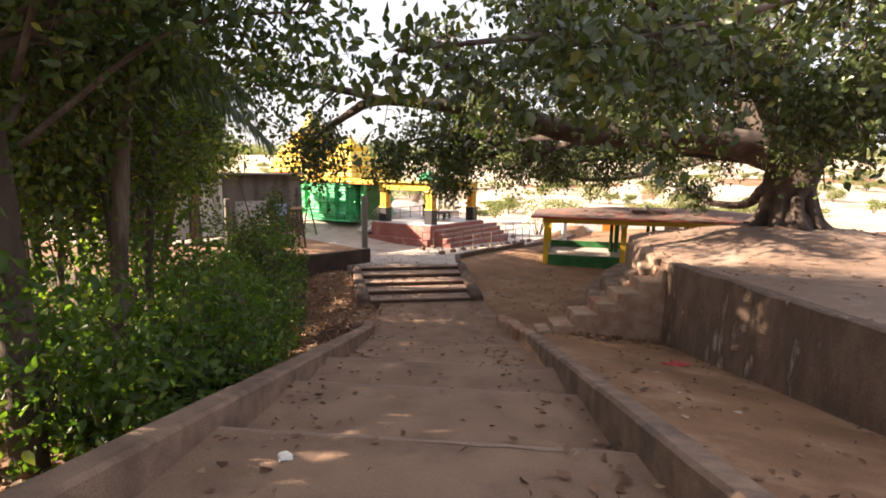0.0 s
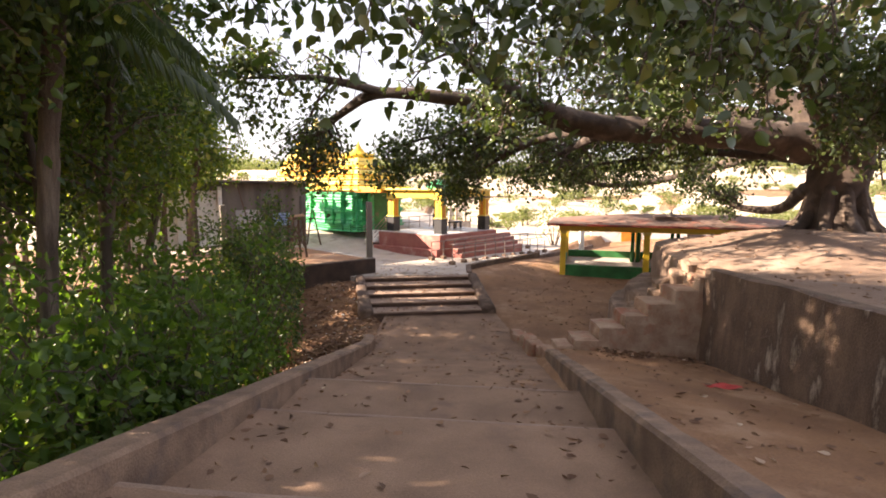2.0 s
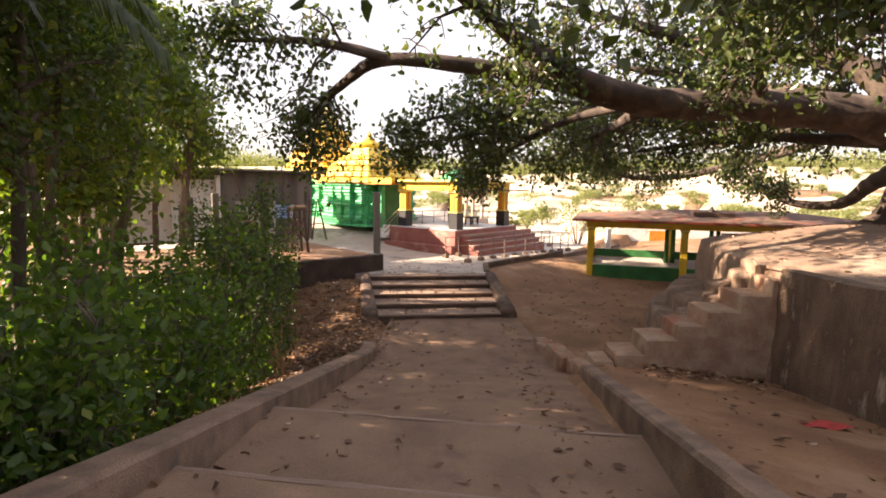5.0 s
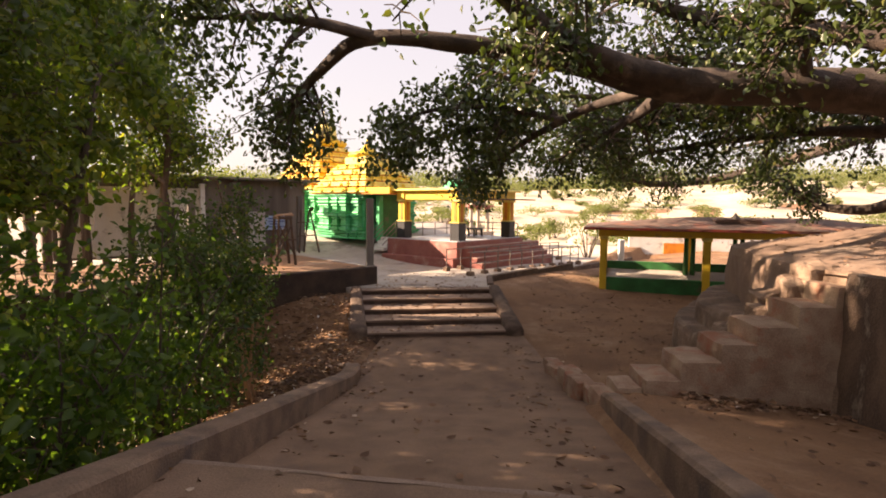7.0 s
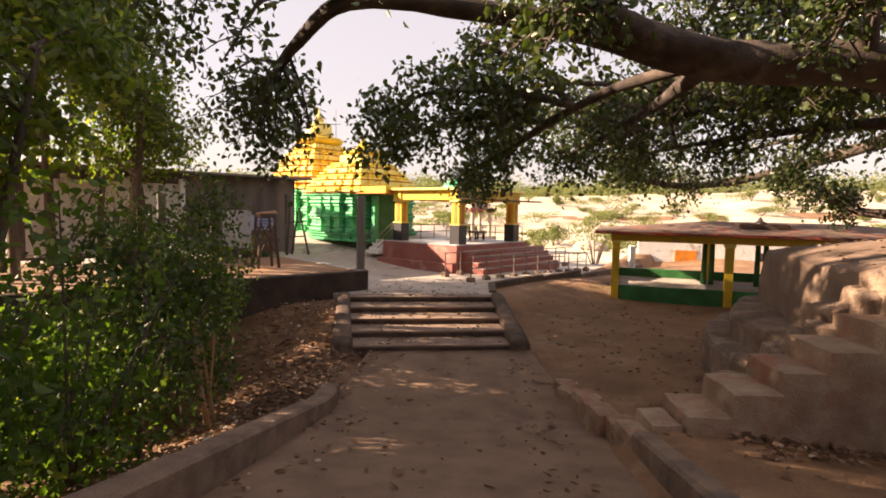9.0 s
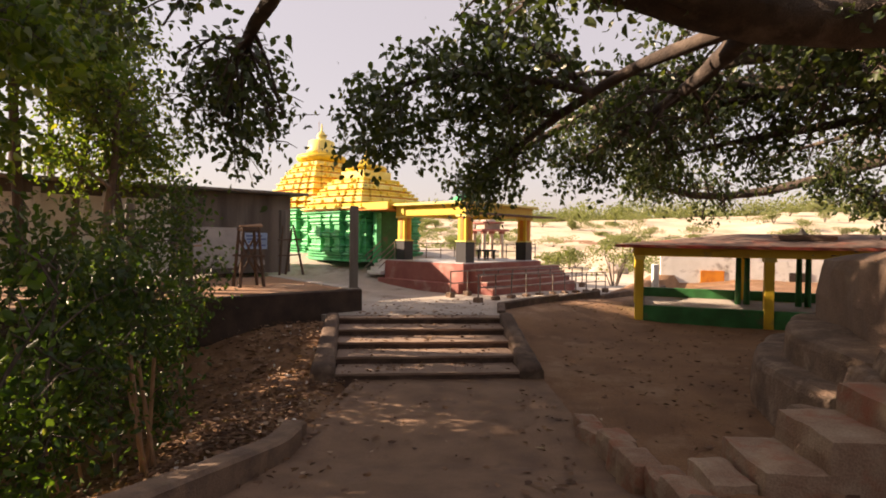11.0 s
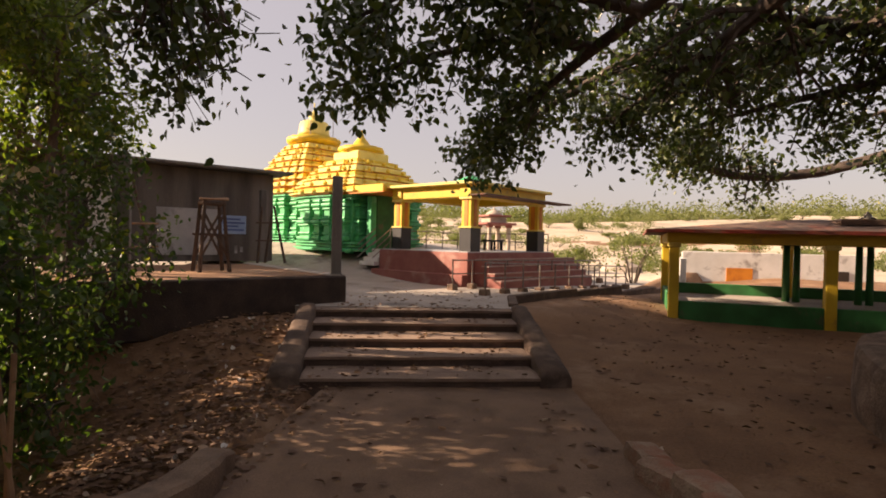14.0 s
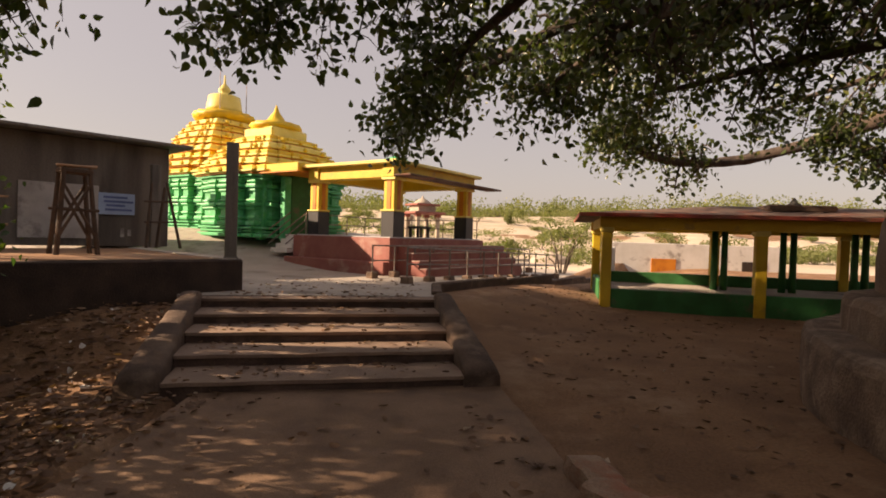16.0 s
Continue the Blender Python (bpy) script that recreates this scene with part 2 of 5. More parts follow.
# ---- mesh tools ----
class Shape:
    """Collects vertices and faces, then becomes one mesh object."""

    def __init__(self):
        self.v, self.f = [], []

    def add(self, verts, faces):
        n = len(self.v)
        self.v.extend(tuple(p) for p in verts)
        self.f.extend(tuple(i + n for i in q) for q in faces)
        return self

    def box(self, c, s, bevel=0.015, rot=(0, 0, 0), wob=0.0):
        hx, hy, hz = s[0] / 2, s[1] / 2, s[2] / 2
        b = min(bevel, hx * 0.45, hy * 0.45, hz * 0.45)
        m = pose(*c, *rot)
        vs, ix = [], {}
        for sx in (-1, 1):
            for sy in (-1, 1):
                for sz in (-1, 1):
                    for k in range(3):
                        d = [hx - b, hy - b, hz - b]
                        d[k] += b
                        w = [random.uniform(-wob, wob) for _ in range(3)] if wob else (0, 0, 0)
                        ix[(sx, sy, sz, k)] = len(vs)
                        vs.append(m @ Vector((sx * d[0] + w[0], sy * d[1] + w[1], sz * d[2] + w[2])))
        fs = []
        for k in range(3):
            a, c2 = (k + 1) % 3, (k + 2) % 3
            for s1 in (-1, 1):
                q = []
                for p, r in ((-1, -1), (1, -1), (1, 1), (-1, 1)):
                    t = [0, 0, 0]
                    t[k], t[a], t[c2] = s1, p, r
                    q.append(ix[(*t, k)])
                fs.append(q if s1 > 0 else q[::-1])
            for p in (-1, 1):
                for r in (-1, 1):
                    t0, t1 = [0, 0, 0], [0, 0, 0]
                    t0[k], t1[k] = -1, 1
                    t0[a] = t1[a] = p
                    t0[c2] = t1[c2] = r
                    q = [ix[(*t0, a)], ix[(*t1, a)], ix[(*t1, c2)], ix[(*t0, c2)]]
                    fs.append(q if p * r < 0 else q[::-1])
        for sx in (-1, 1):
            for sy in (-1, 1):
                for sz in (-1, 1):
                    q = [ix[(sx, sy, sz, k)] for k in range(3)]
                    fs.append(q if sx * sy * sz > 0 else q[::-1])
        return self.add(vs, fs)

    def rough(self, c, s, bevel=0.06, rot=(0, 0, 0), amp=0.03, n=6):
        """A worn block: rounded edges and an uneven surface."""
        m = pose(*c, *rot)
        h = [v / 2 for v in s]
        b = min(bevel, *(v * 0.45 for v in h))
        for k in range(3):
            for sg in (-1, 1):
                vs = []
                for i in range(n + 1):
                    for j in range(n + 1):
                        u, v = -1 + 2 * i / n, -1 + 2 * j / n
                        p = [0, 0, 0]
                        p[k], p[(k + 1) % 3], p[(k + 2) % 3] = sg * h[k], u * h[(k + 1) % 3], v * h[(k + 2) % 3]
                        q = Vector([max(-h[a] + b, min(h[a] - b, p[a])) for a in range(3)])
                        w = m @ (q + (Vector(p) - q).normalized() * b)
                        w += noise.noise_vector(w * 2.3) * amp + noise.noise_vector(w * 7.0) * (amp * 0.45)
                        vs.append(w)
                fs = [(i * (n + 1) + j, (i + 1) * (n + 1) + j, (i + 1) * (n + 1) + j + 1, i * (n + 1) + j + 1) for i in range(n) for j in range(n)]
                self.add(vs, fs if sg > 0 else [f[::-1] for f in fs])
        return self

    def tube(self, pts, radii, sides=8, cap=True, rough=0.0):
        pts = [Vector(p) for p in pts]
        rings, up = [], None
        for i, p in enumerate(pts):
            d = (pts[min(i + 1, len(pts) - 1)] - pts[max(i - 1, 0)])
            d = d.normalized() if d.length > 1e-6 else Vector((0, 0, 1))
            if up is None:
                up = d.orthogonal().normalized()
            up = (up - d * up.dot(d))
            up = up.normalized() if up.length > 1e-6 else d.orthogonal().normalized()
            sd = d.cross(up)
            ring = []
            for j in range(sides):
                a = 2 * math.pi * j / sides
                r = radii[i] * (1 + (rough * noise.noise(p * 1.7 + Vector((math.cos(a) * 1.3, math.sin(a) * 1.3, 3.0))) if rough else 0))
                ring.append(p + (up * math.cos(a) + sd * math.sin(a)) * r)
            rings.append(ring)
        vs = [q for r in rings for q in r]
        fs = []
        for i in range(len(rings) - 1):
            for j in range(sides):
                k = (j + 1) % sides
                fs.append((i * sides + j, i * sides + k, (i + 1) * sides + k, (i + 1) * sides + j))
        if cap:
            fs.append(tuple(range(sides))[::-1])
            fs.append(tuple(range((len(rings) - 1) * sides, len(rings) * sides)))
        return self.add(vs, fs)

    def lathe(self, profile, c=(0, 0, 0), sides=20, lobes=0, depth=0.0):
        vs, fs = [], []
        for r, z in profile:
            for j in range(sides):
                a = 2 * math.pi * j / sides
                k = r * (1 + depth * math.cos(lobes * a)) if lobes else r
                vs.append((c[0] + k * math.cos(a), c[1] + k * math.sin(a), c[2] + z))
        for i in range(len(profile) - 1):
            for j in range(sides):
                k = (j + 1) % sides
                fs.append((i * sides + j, i * sides + k, (i + 1) * sides + k, (i + 1) * sides + j))
        fs.append(tuple(range(sides))[::-1])
        fs.append(tuple(range((len(profile) - 1) * sides, len(profile) * sides)))
        return self.add(vs, fs)

    def stack(self, x, y, sx, sy, rows):
        """A square shaft whose outline steps out and in along rows (outset, z)."""
        vs = [(x + cx * (sx / 2 + g), y + cy * (sy / 2 + g), z) for g, z in rows for cx, cy in ((-1, -1), (1, -1), (1, 1), (-1, 1))]
        n = len(rows)
        fs = [(i * 4 + j, i * 4 + (j + 1) % 4, i * 4 + 4 + (j + 1) % 4, i * 4 + 4 + j) for i in range(n - 1) for j in range(4)]
        return self.add(vs, fs + [(3, 2, 1, 0), (n * 4 - 4, n * 4 - 3, n * 4 - 2, n * 4 - 1)])

    def prism(self, poly, z0, z1):
        """Upright prism; z0 and z1 are numbers or functions of (x, y)."""
        n = len(poly)
        lo = [(x, y, z0(x, y) if callable(z0) else z0) for x, y in poly]
        hi = [(x, y, z1(x, y) if callable(z1) else z1) for x, y in poly]
        fs = [tuple(range(n))[::-1], tuple(range(n, 2 * n))]
        fs += [(i, (i + 1) % n, n + (i + 1) % n, n + i) for i in range(n)]
        return self.add(lo + hi, fs)

    def sheet(self, xs, ys, height):
        nx = len(xs)
        vs = [(x, y, height(x, y)) for y in ys for x in xs]
        fs = [(j * nx + i, j * nx + i + 1, (j + 1) * nx + i + 1, (j + 1) * nx + i) for j in range(len(ys) - 1) for i in range(nx - 1)]
        return self.add(vs, fs)

    def mesh(self, name, smooth=False):
        me = bpy.data.meshes.new(name)
        me.from_pydata(self.v, [], self.f)
        me.update()
        if smooth:
            me.polygons.foreach_set("use_smooth", [True] * len(me.polygons))
        return me

    def part(self, name, mat, parent=None, label="", smooth=False):
        me = self.mesh(name, smooth)
        me.materials.append(MAT[mat])
        ob = new(name, me)
        if parent:
            ob.parent = parent
        if label:
            tagged(ob, label)
        return ob


def thing(name, place, label, category, group="", kind=""):
    """An Empty at a thing's base; place is a pose or a point."""
    ob = new(name)
    ob.empty_display_size = 0.2
    ob.matrix_basis = place if isinstance(place, Matrix) else Matrix.Translation(place)
    return tagged(ob, label, category, group, kind)


def spread(rows, count):
    """A smooth polyline through the control rows (x, y, z, radius)."""
    out = []
    n = len(rows)
    for i in range(count):
        t = i / (count - 1) * (n - 1)
        k = min(int(t), n - 2)
        u = t - k
        p0, p1, p2, p3 = rows[max(k - 1, 0)], rows[k], rows[k + 1], rows[min(k + 2, n - 1)]
        out.append([0.5 * (2 * b + (c - a) * u + (2 * a - 5 * b + 4 * c - d) * u * u + (3 * b - a - 3 * c + d) * u ** 3) for a, b, c, d in zip(p0, p1, p2, p3)])
    return out


def leaf_mesh(name, centres, sizes, mat, droop=0.5, seed=1, wide=0.36):
    """Many single leaves, each a folded blade with a pointed tip."""
    rs = np.random.RandomState(seed)
    c = np.asarray(centres, dtype=float)
    n = len(c)
    s = np.asarray(sizes, dtype=float).reshape(n, 1)
    along = rs.normal(size=(n, 3))
    along[:, 2] -= droop
    along /= np.linalg.norm(along, axis=1, keepdims=True)
    other = rs.normal(size=(n, 3))
    other[:, 2] *= 0.5
    side = np.cross(along, other)
    side /= np.linalg.norm(side, axis=1, keepdims=True) + 1e-9
    up = np.cross(side, along)
    w = wide
    pts = [(0, 0, 0), (0.16, w * 0.8, 0.08), (0.5, w, 0.12), (1.0, 0, -0.1), (0.5, -w, 0.12), (0.16, -w * 0.8, 0.08)]
    vs = np.stack([c + s * (along * a + side * b + up * d) for a, b, d in pts], axis=1).reshape(-1, 3)
    base = (np.arange(n) * 6)[:, None]
    fs = np.concatenate([base + np.array([[0, 1, 2, 3]]), base + np.array([[0, 3, 4, 5]])], axis=1).reshape(-1, 4)
    me = bpy.data.meshes.new(name)
    me.vertices.add(len(vs))
    me.vertices.foreach_set("co", vs.ravel())
    me.loops.add(len(fs) * 4)
    me.loops.foreach_set("vertex_index", fs.ravel())
    me.polygons.add(len(fs))
    me.polygons.foreach_set("loop_start", np.arange(len(fs)) * 4)
    me.polygons.foreach_set("loop_total", np.full(len(fs), 4))
    me.update(calc_edges=True)
    me.materials.append(MAT[mat])
    return me


# ---- heights of the ground ----
def ease(a, b, t):
    t = min(max((t - a) / (b - a), 0.0), 1.0)
    return t * t * (3 - 2 * t)


def slope_z(y):
    """The stepped way's mean level."""
    return 2.45 - 0.215 * min(max(y, -14.0), 14.1)


def terrace_z(x, y):
    return 0.21 + 1.30 * ease(28.5, 35.5, y) * (1 - ease(-2.0, 3.0, x)) - 0.42 * ease(25, 36, y) * ease(2.0, 8.0, x)


def slab_edge(y):
    """Right edge of the concrete before the upper steps."""
    return min(3.84, 3.16 + (18.7 - y) * 0.115)


def ground_z(x, y):
    yard = -0.62 + 0.25 * ease(18, 27, y) + 0.45 * ease(27, 40, y) - 0.5 * ease(45, 70, y)
    z = yard if y > 14.1 else slope_z(y) - 0.05
    passage = 0.85 - 0.15 * (y - 7.0) - 0.09 * (x - 4.7)
    if 3.4 < x and y < 14.6:
        z = z + (passage - z) * ease(3.5, 4.3, x) * (1 - ease(12.5, 13.2, y))
    if x < -0.9:
        z -= (0.30 * min(-0.9 - x, 3.5) + 0.05 * max(0.0, min(-4.4 - x, 8.0))) * (1 - ease(15, 20, y))
        z += (0.26 - z) * ease(18.5, 21.2, y) * ease(1.2, 2.4, -x)
    if -0.9 < x < slab_edge(y) - 0.25 and y < 18.8:
        z -= 0.35 * (1 - ease(18.3, 18.8, y))
    if slab_edge(y) - 0.3 < x < 7.0 and 12.5 < y < 19.0:
        z -= 0.08 * (1 - ease(0.3, 2.6, x - slab_edge(y))) * ease(12.5, 14.0, y) * (1 - ease(18.2, 19.0, y))
    t = ease(19.5, 21.5, y) * (1 - ease(1.0, 2.0, x - max(0.0, (y - 23.5) * 0.55)))
    z = z - 0.7 * t * (1 if x > -1.6 else 0.35)
    kd = (x - 2.3) * 0.822 - (y - 24.9) * 0.569
    if y > 21.5 and kd > -0.4 and x > 1.9 and y < 42:
        z += (terrace_z(x, y) - 0.16 - z) * (1 - ease(0.2, 4.0, kd)) * ease(21.5, 24.5, y)
    z -= 0.9 * ease(50, 75, y) * 0.4
    z += (9.0 + 2.5 * ease(10, 90, x)) * ease(58, 175, y) + 9.0 * ease(190, 700, y)
    z += 0.05 * noise.noise(Vector((x * 0.35, y * 0.35, 0.0))) + 0.018 * noise.noise(Vector((x * 1.7, y * 1.7, 4.0)))
    if y > 40 or abs(x) > 30:
        z += 0.5 * noise.noise(Vector((x * 0.06, y * 0.06, 9.0)))
    return z


def axis(a, b, fine_a, fine_b, step):
    out, k = [], fine_a
    while k <= fine_b:
        out.append(k)
        k += step
    d, k = step, fine_b
    while k < b:
        d *= 1.25
        k += d
        out.append(min(k, b))
    d, k, low = step, fine_a, []
    while k > a:
        d *= 1.25
        k -= d
        low.append(max(k, a))
    return low[::-1] + out


ground = Shape().sheet(axis(-1500, 1500, -14, 20, 0.34), axis(-400, 2500, -6, 40, 0.34), ground_z).part("ground", "yard", smooth=True)
tagged(ground, "packed reddish earth ground with dust and leaves", "ground", kind="structure")

sand = Shape().sheet(axis(-400, 400, -60, 90, 2.2), axis(41, 190, 41, 120, 2.2), lambda x, y: ground_z(x, y) + 0.12 - 1.2 * (1 - ease(38, 43, y + 0.05 * x)) ).part("river_bed", "sand", smooth=True)
tagged(sand, "pale sunlit sandy dry river bed with scrub", "river bed", kind="structure")

# ---- the stepped way: sloping slabs between nosings ----
way = thing("stepped_path", (1.3, 4, 0), "broad worn concrete stepped path with low kerbs, strewn with leaves", "path", kind="structure")
way.matrix_basis = Matrix.Identity(4)
NOSE = [-4.6, -2.0, 0.55, 3.1, 5.75, 7.86]
NOSE_Z = [3.45, 2.93, 2.33, 1.78, 1.21, 0.83]


def left_x(y):
    return -0.82 + 0.016 * y


def right_x(y):
    return 3.09 + 0.058 * y


def way_z(y):
    """The top of the way at y."""
    if y >= NOSE[-1]:
        k = NOSE_Z[-1] - 0.27
        if y < 14.2:
            return k + (-0.62 - k) * (y - NOSE[-1]) / (14.2 - NOSE[-1])
        return -0.62
    for i in range(len(NOSE) - 1, 0, -1):
        if y > NOSE[i - 1]:
            a, b = NOSE_Z[i - 1] - 0.27, NOSE_Z[i]
            return a + (b - a) * (y - NOSE[i - 1]) / (NOSE[i] - NOSE[i - 1])
    return NOSE_Z[0] + 0.2 * (NOSE[0] - y)


def slab(y0, y1, z0, z1, name):
    """One tread, skewed a little, with a worn rounded nosing."""
    s = Shape()
    xs = [i / 14 for i in range(15)]
    rows = [(y0, z0), (y0 + 0.3 * (y1 - y0), None), (y0 + 0.7 * (y1 - y0), None), (y1 - 0.05, None), (y1 - 0.012, z1 - 0.012), (y1, z1 - 0.05), (y1, z1 - 0.6)]
    vs = []
    for y, z in rows:
        for u in xs:
            x = left_x(y) - 0.02 + u * (right_x(y) - left_x(y) + 0.04)
            zz = z0 + (z1 - z0) * (y - y0) / (y1 - y0) if z is None else z
            vs.append((x, y - 0.42 * (u - 0.5) + 0.02 * noise.noise(Vector((x * 2, y, 1))), zz + 0.012 * noise.noise(Vector((x * 1.5, y * 1.5, 2)))))
    n = len(xs)
    s.add(vs, [(j * n + i, j * n + i + 1, (j + 1) * n + i + 1, (j + 1) * n + i) for j in range(len(rows) - 1) for i in range(n - 1)])
    return s.part(name, "tread", way, smooth=False)


for i in range(len(NOSE)):
    y0 = NOSE[i - 1] if i else -9.0
    z0 = NOSE_Z[i - 1] - 0.27 if i else 4.2
    slab(y0 - 0.02, NOSE[i], z0, NOSE_Z[i], "tread")
    vs = []
    for k in range(15):
        u = k / 14
        x = left_x(NOSE[i]) + u * (right_x(NOSE[i]) - left_x(NOSE[i]))
        y = NOSE[i] - 0.42 * (u - 0.5) + 0.03 * noise.noise(Vector((x * 2, NOSE[i], 8)))
        wd = 0.075 + 0.04 * noise.noise(Vector((x * 3, NOSE[i], 4)))
        for dy, dz in ((-wd, 0.001), (-0.03, 0.007), (0.010, -0.002), (0.014, -0.05)):
            vs.append((x, y + dy, NOSE_Z[i] - (dy if dy < 0 else 0) * 0.11 + dz))
    Shape().add(vs, [(k * 4 + j, k * 4 + 4 + j, k * 4 + 5 + j, k * 4 + 1 + j) for k in range(14) for j in range(3)]).part("nosing", "nosing", way, "worn pale nosing")
low_v = []
for j in range(35):
    y = 7.3 + j * 0.35
    for i in range(19):
        x = -0.78 + (slab_edge(y) + 0.78) * min(i, 17) / 17 + (0.012 * noise.noise(Vector((3, y * 2, 1))) if i > 15 else 0)
        z = way_z(max(y, 7.87)) + 0.015 * noise.noise(Vector((x, y, 5))) + 0.01 * ease(13, 15, y)
        low_v.append((x, y, z if i < 18 else z - 0.45))
Shape().add(low_v, [(j * 19 + i, j * 19 + i + 1, j * 19 + i + 20, j * 19 + i + 19) for j in range(34) for i in range(18)]).part("lower_slab", "path", way)


def kerb(name, rows, width, mat="kerb"):
    """A low wall along rows (x, y, top); goes 0.9 m down."""
    s = Shape()
    vs = []
    for x, y, z in rows:
        w = lambda k: 0.02 * noise.noise(Vector((x * 3, y * 3, k)))
        vs += [(x + w(1), y, z - 0.9), (x + w(2), y, z - 0.04), (x + 0.04, y, z + w(3)), (x + width - 0.04, y, z + w(4)), (x + width + w(5), y, z - 0.04), (x + width + w(6), y, z - 0.9)]
    fs = [(j * 6 + i, j * 6 + 6 + i, j * 6 + 7 + i, j * 6 + 1 + i) for j in range(len(rows) - 1) for i in range(5)]
    fs += [(0, 1, 2, 3, 4, 5), tuple(len(vs) - 6 + k for k in (5, 4, 3, 2, 1, 0))]
    s.add(vs, fs)
    return s.part(name, mat, way)


def kerb_top(y):
    return slope_z(y) + 0.24


kerb("left_kerb", [(left_x(y) - 0.34, y, kerb_top(y) + 0.02) for y in [-9 + 0.4 * k for k in range(60)]] + [(-1.03, 14.9, -0.38), (-1.02, 15.06, -0.4)], 0.34)
kerb("right_kerb", [(right_x(y), y, kerb_top(y) + 0.04) for y in [-9 + 0.4 * k for k in range(54)]], 0.28)
for i in range(7):
    u = i / 6
    y = 12.55 + 3.3 * u
    top = 0.03 - 0.46 * u - (0.05 if i % 2 else 0.0)
    Shape().rough((3.97 - 0.42 * u + 0.06 * math.sin(i * 2.1), y, top - 0.36), (0.42 - 0.08 * u, 0.58, 0.72), 0.06, (random.uniform(-4, 4), random.uniform(-3, 3), random.uniform(-4, 22)), 0.04).part("broken_kerb_block", "step", way)

# ---- the five short steps up to the terrace ----
upper = thing("terrace_steps", pose(0.745, 18.44, -0.62, 0, 0, 11), "five dusty concrete steps with sloping side walls", "steps", kind="structure")
GOING, RISE = 0.83, 0.165


def half_width(y):
    """The flight widens a little as it climbs."""
    return 1.91 + 0.077 * y


for i in range(5):
    y, w = i * GOING, 2 * half_width(i * GOING) + 0.1
    # the riser colour holds the shade below each paler tread
    Shape().rough((0, y + 0.69, -0.175 + RISE * i), (w, 1.34, 0.55), 0.02, (0, 0, 0), 0.012, 10).part("riser", "riser", upper, "dark brick riser, coloured for its shade")
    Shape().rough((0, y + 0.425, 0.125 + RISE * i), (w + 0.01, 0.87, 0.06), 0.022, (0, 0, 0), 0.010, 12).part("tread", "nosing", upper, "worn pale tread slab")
for sx in (-1, 1):
    vs = []
    for j in range(21):
        y = -0.06 + 3.5 * j / 20
        xc = sx * (2.19 + 0.045 * y)
        top = 0.27 + 0.205 * max(0.0, y) + 0.025 * noise.noise(Vector((sx * 3, y * 2.2, 1)))
        if j in (0, 20):
            top -= 0.05
        w = 0.265 - 0.026 * y + 0.02 * noise.noise(Vector((sx * 5, y * 1.8, 4)))
        for k in range(9):
            a = math.pi * k / 8
            ex = -math.copysign(abs(math.cos(a)) ** 0.55, math.cos(a))
            vs.append((xc + w * ex + 0.012 * noise.noise(Vector((k, y * 5, sx))), y, -0.4 if k in (0, 8) else top - 0.16 + 0.16 * math.sin(a) ** 0.6))
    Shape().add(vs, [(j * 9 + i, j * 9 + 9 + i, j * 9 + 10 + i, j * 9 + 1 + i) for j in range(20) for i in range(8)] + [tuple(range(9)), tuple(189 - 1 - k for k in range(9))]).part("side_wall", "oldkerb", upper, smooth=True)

# ---- upper terrace ----
edge = [(-2.51, 21.58), (2.59, 22.57), (2.2, 23.5), (2.3, 24.9), (8.6, 34.0), (11.5, 38.5), (2, 52), (-28, 50), (-28, 33), (-9.5, 24.0), (-3.6, 22.6)]
tb = bmesh.new()
loop = [tb.verts.new((x, y, 0)) for x, y in edge]
tb.faces.new(loop)
for k in range(1, 30):
    bmesh.ops.bisect_plane(tb, geom=tb.verts[:] + tb.edges[:] + tb.faces[:], plane_co=(0, 20 + k * 1.0, 0), plane_no=(0, 1, 0))
for k in range(1, 38):
    bmesh.ops.bisect_plane(tb, geom=tb.verts[:] + tb.edges[:] + tb.faces[:], plane_co=(-28 + k * 1.0, 0, 0), plane_no=(1, 0, 0))
top = tb.faces[:]
side = bmesh.ops.extrude_face_region(tb, geom=top)
low = [g for g in side["geom"] if isinstance(g, bmesh.types.BMVert)]
lows = set(low)
for v in tb.verts:
    v.co.z = terrace_z(v.co.x, v.co.y) - (0.9 if v in lows else 0.0) + (0.012 * noise.noise(v.co * 0.8) if v not in lows else 0)
bmesh.ops.recalc_face_normals(tb, faces=tb.faces[:])
tm = bpy.data.meshes.new("terrace")
tb.to_mesh(tm)
tb.free()
tm.materials.append(MAT["terrace"])
terrace = tagged(new("terrace", tm), "pale sunlit concrete temple terrace, swept and cracked", "terrace", kind="structure")
kerb_pts = [(2.3, 22.9), (2.3, 24.9), (4.4, 27.95), (6.5, 31.0), (8.6, 34.0), (11.5, 38.5)]
kb = Shape()
for (x0, y0), (x1, y1) in zip(kerb_pts, kerb_pts[1:]):
    L, a = math.hypot(x1 - x0, y1 - y0), math.degrees(math.atan2(y1 - y0, x1 - x0))
    kb.box(((x0 + x1) / 2, (y0 + y1) / 2, terrace_z((x0 + x1) / 2 - 0.3, (y0 + y1) / 2) - 0.38), (L + 0.1, 0.24, 0.90), 0.03, (0, 0, a))
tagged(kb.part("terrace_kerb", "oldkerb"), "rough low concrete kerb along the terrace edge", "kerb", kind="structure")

# ---- retaining wall, tree platform and side steps ----
def wall_top(y):
    return 2.03 + 0.028 * (12.2 - max(y, -4.0))


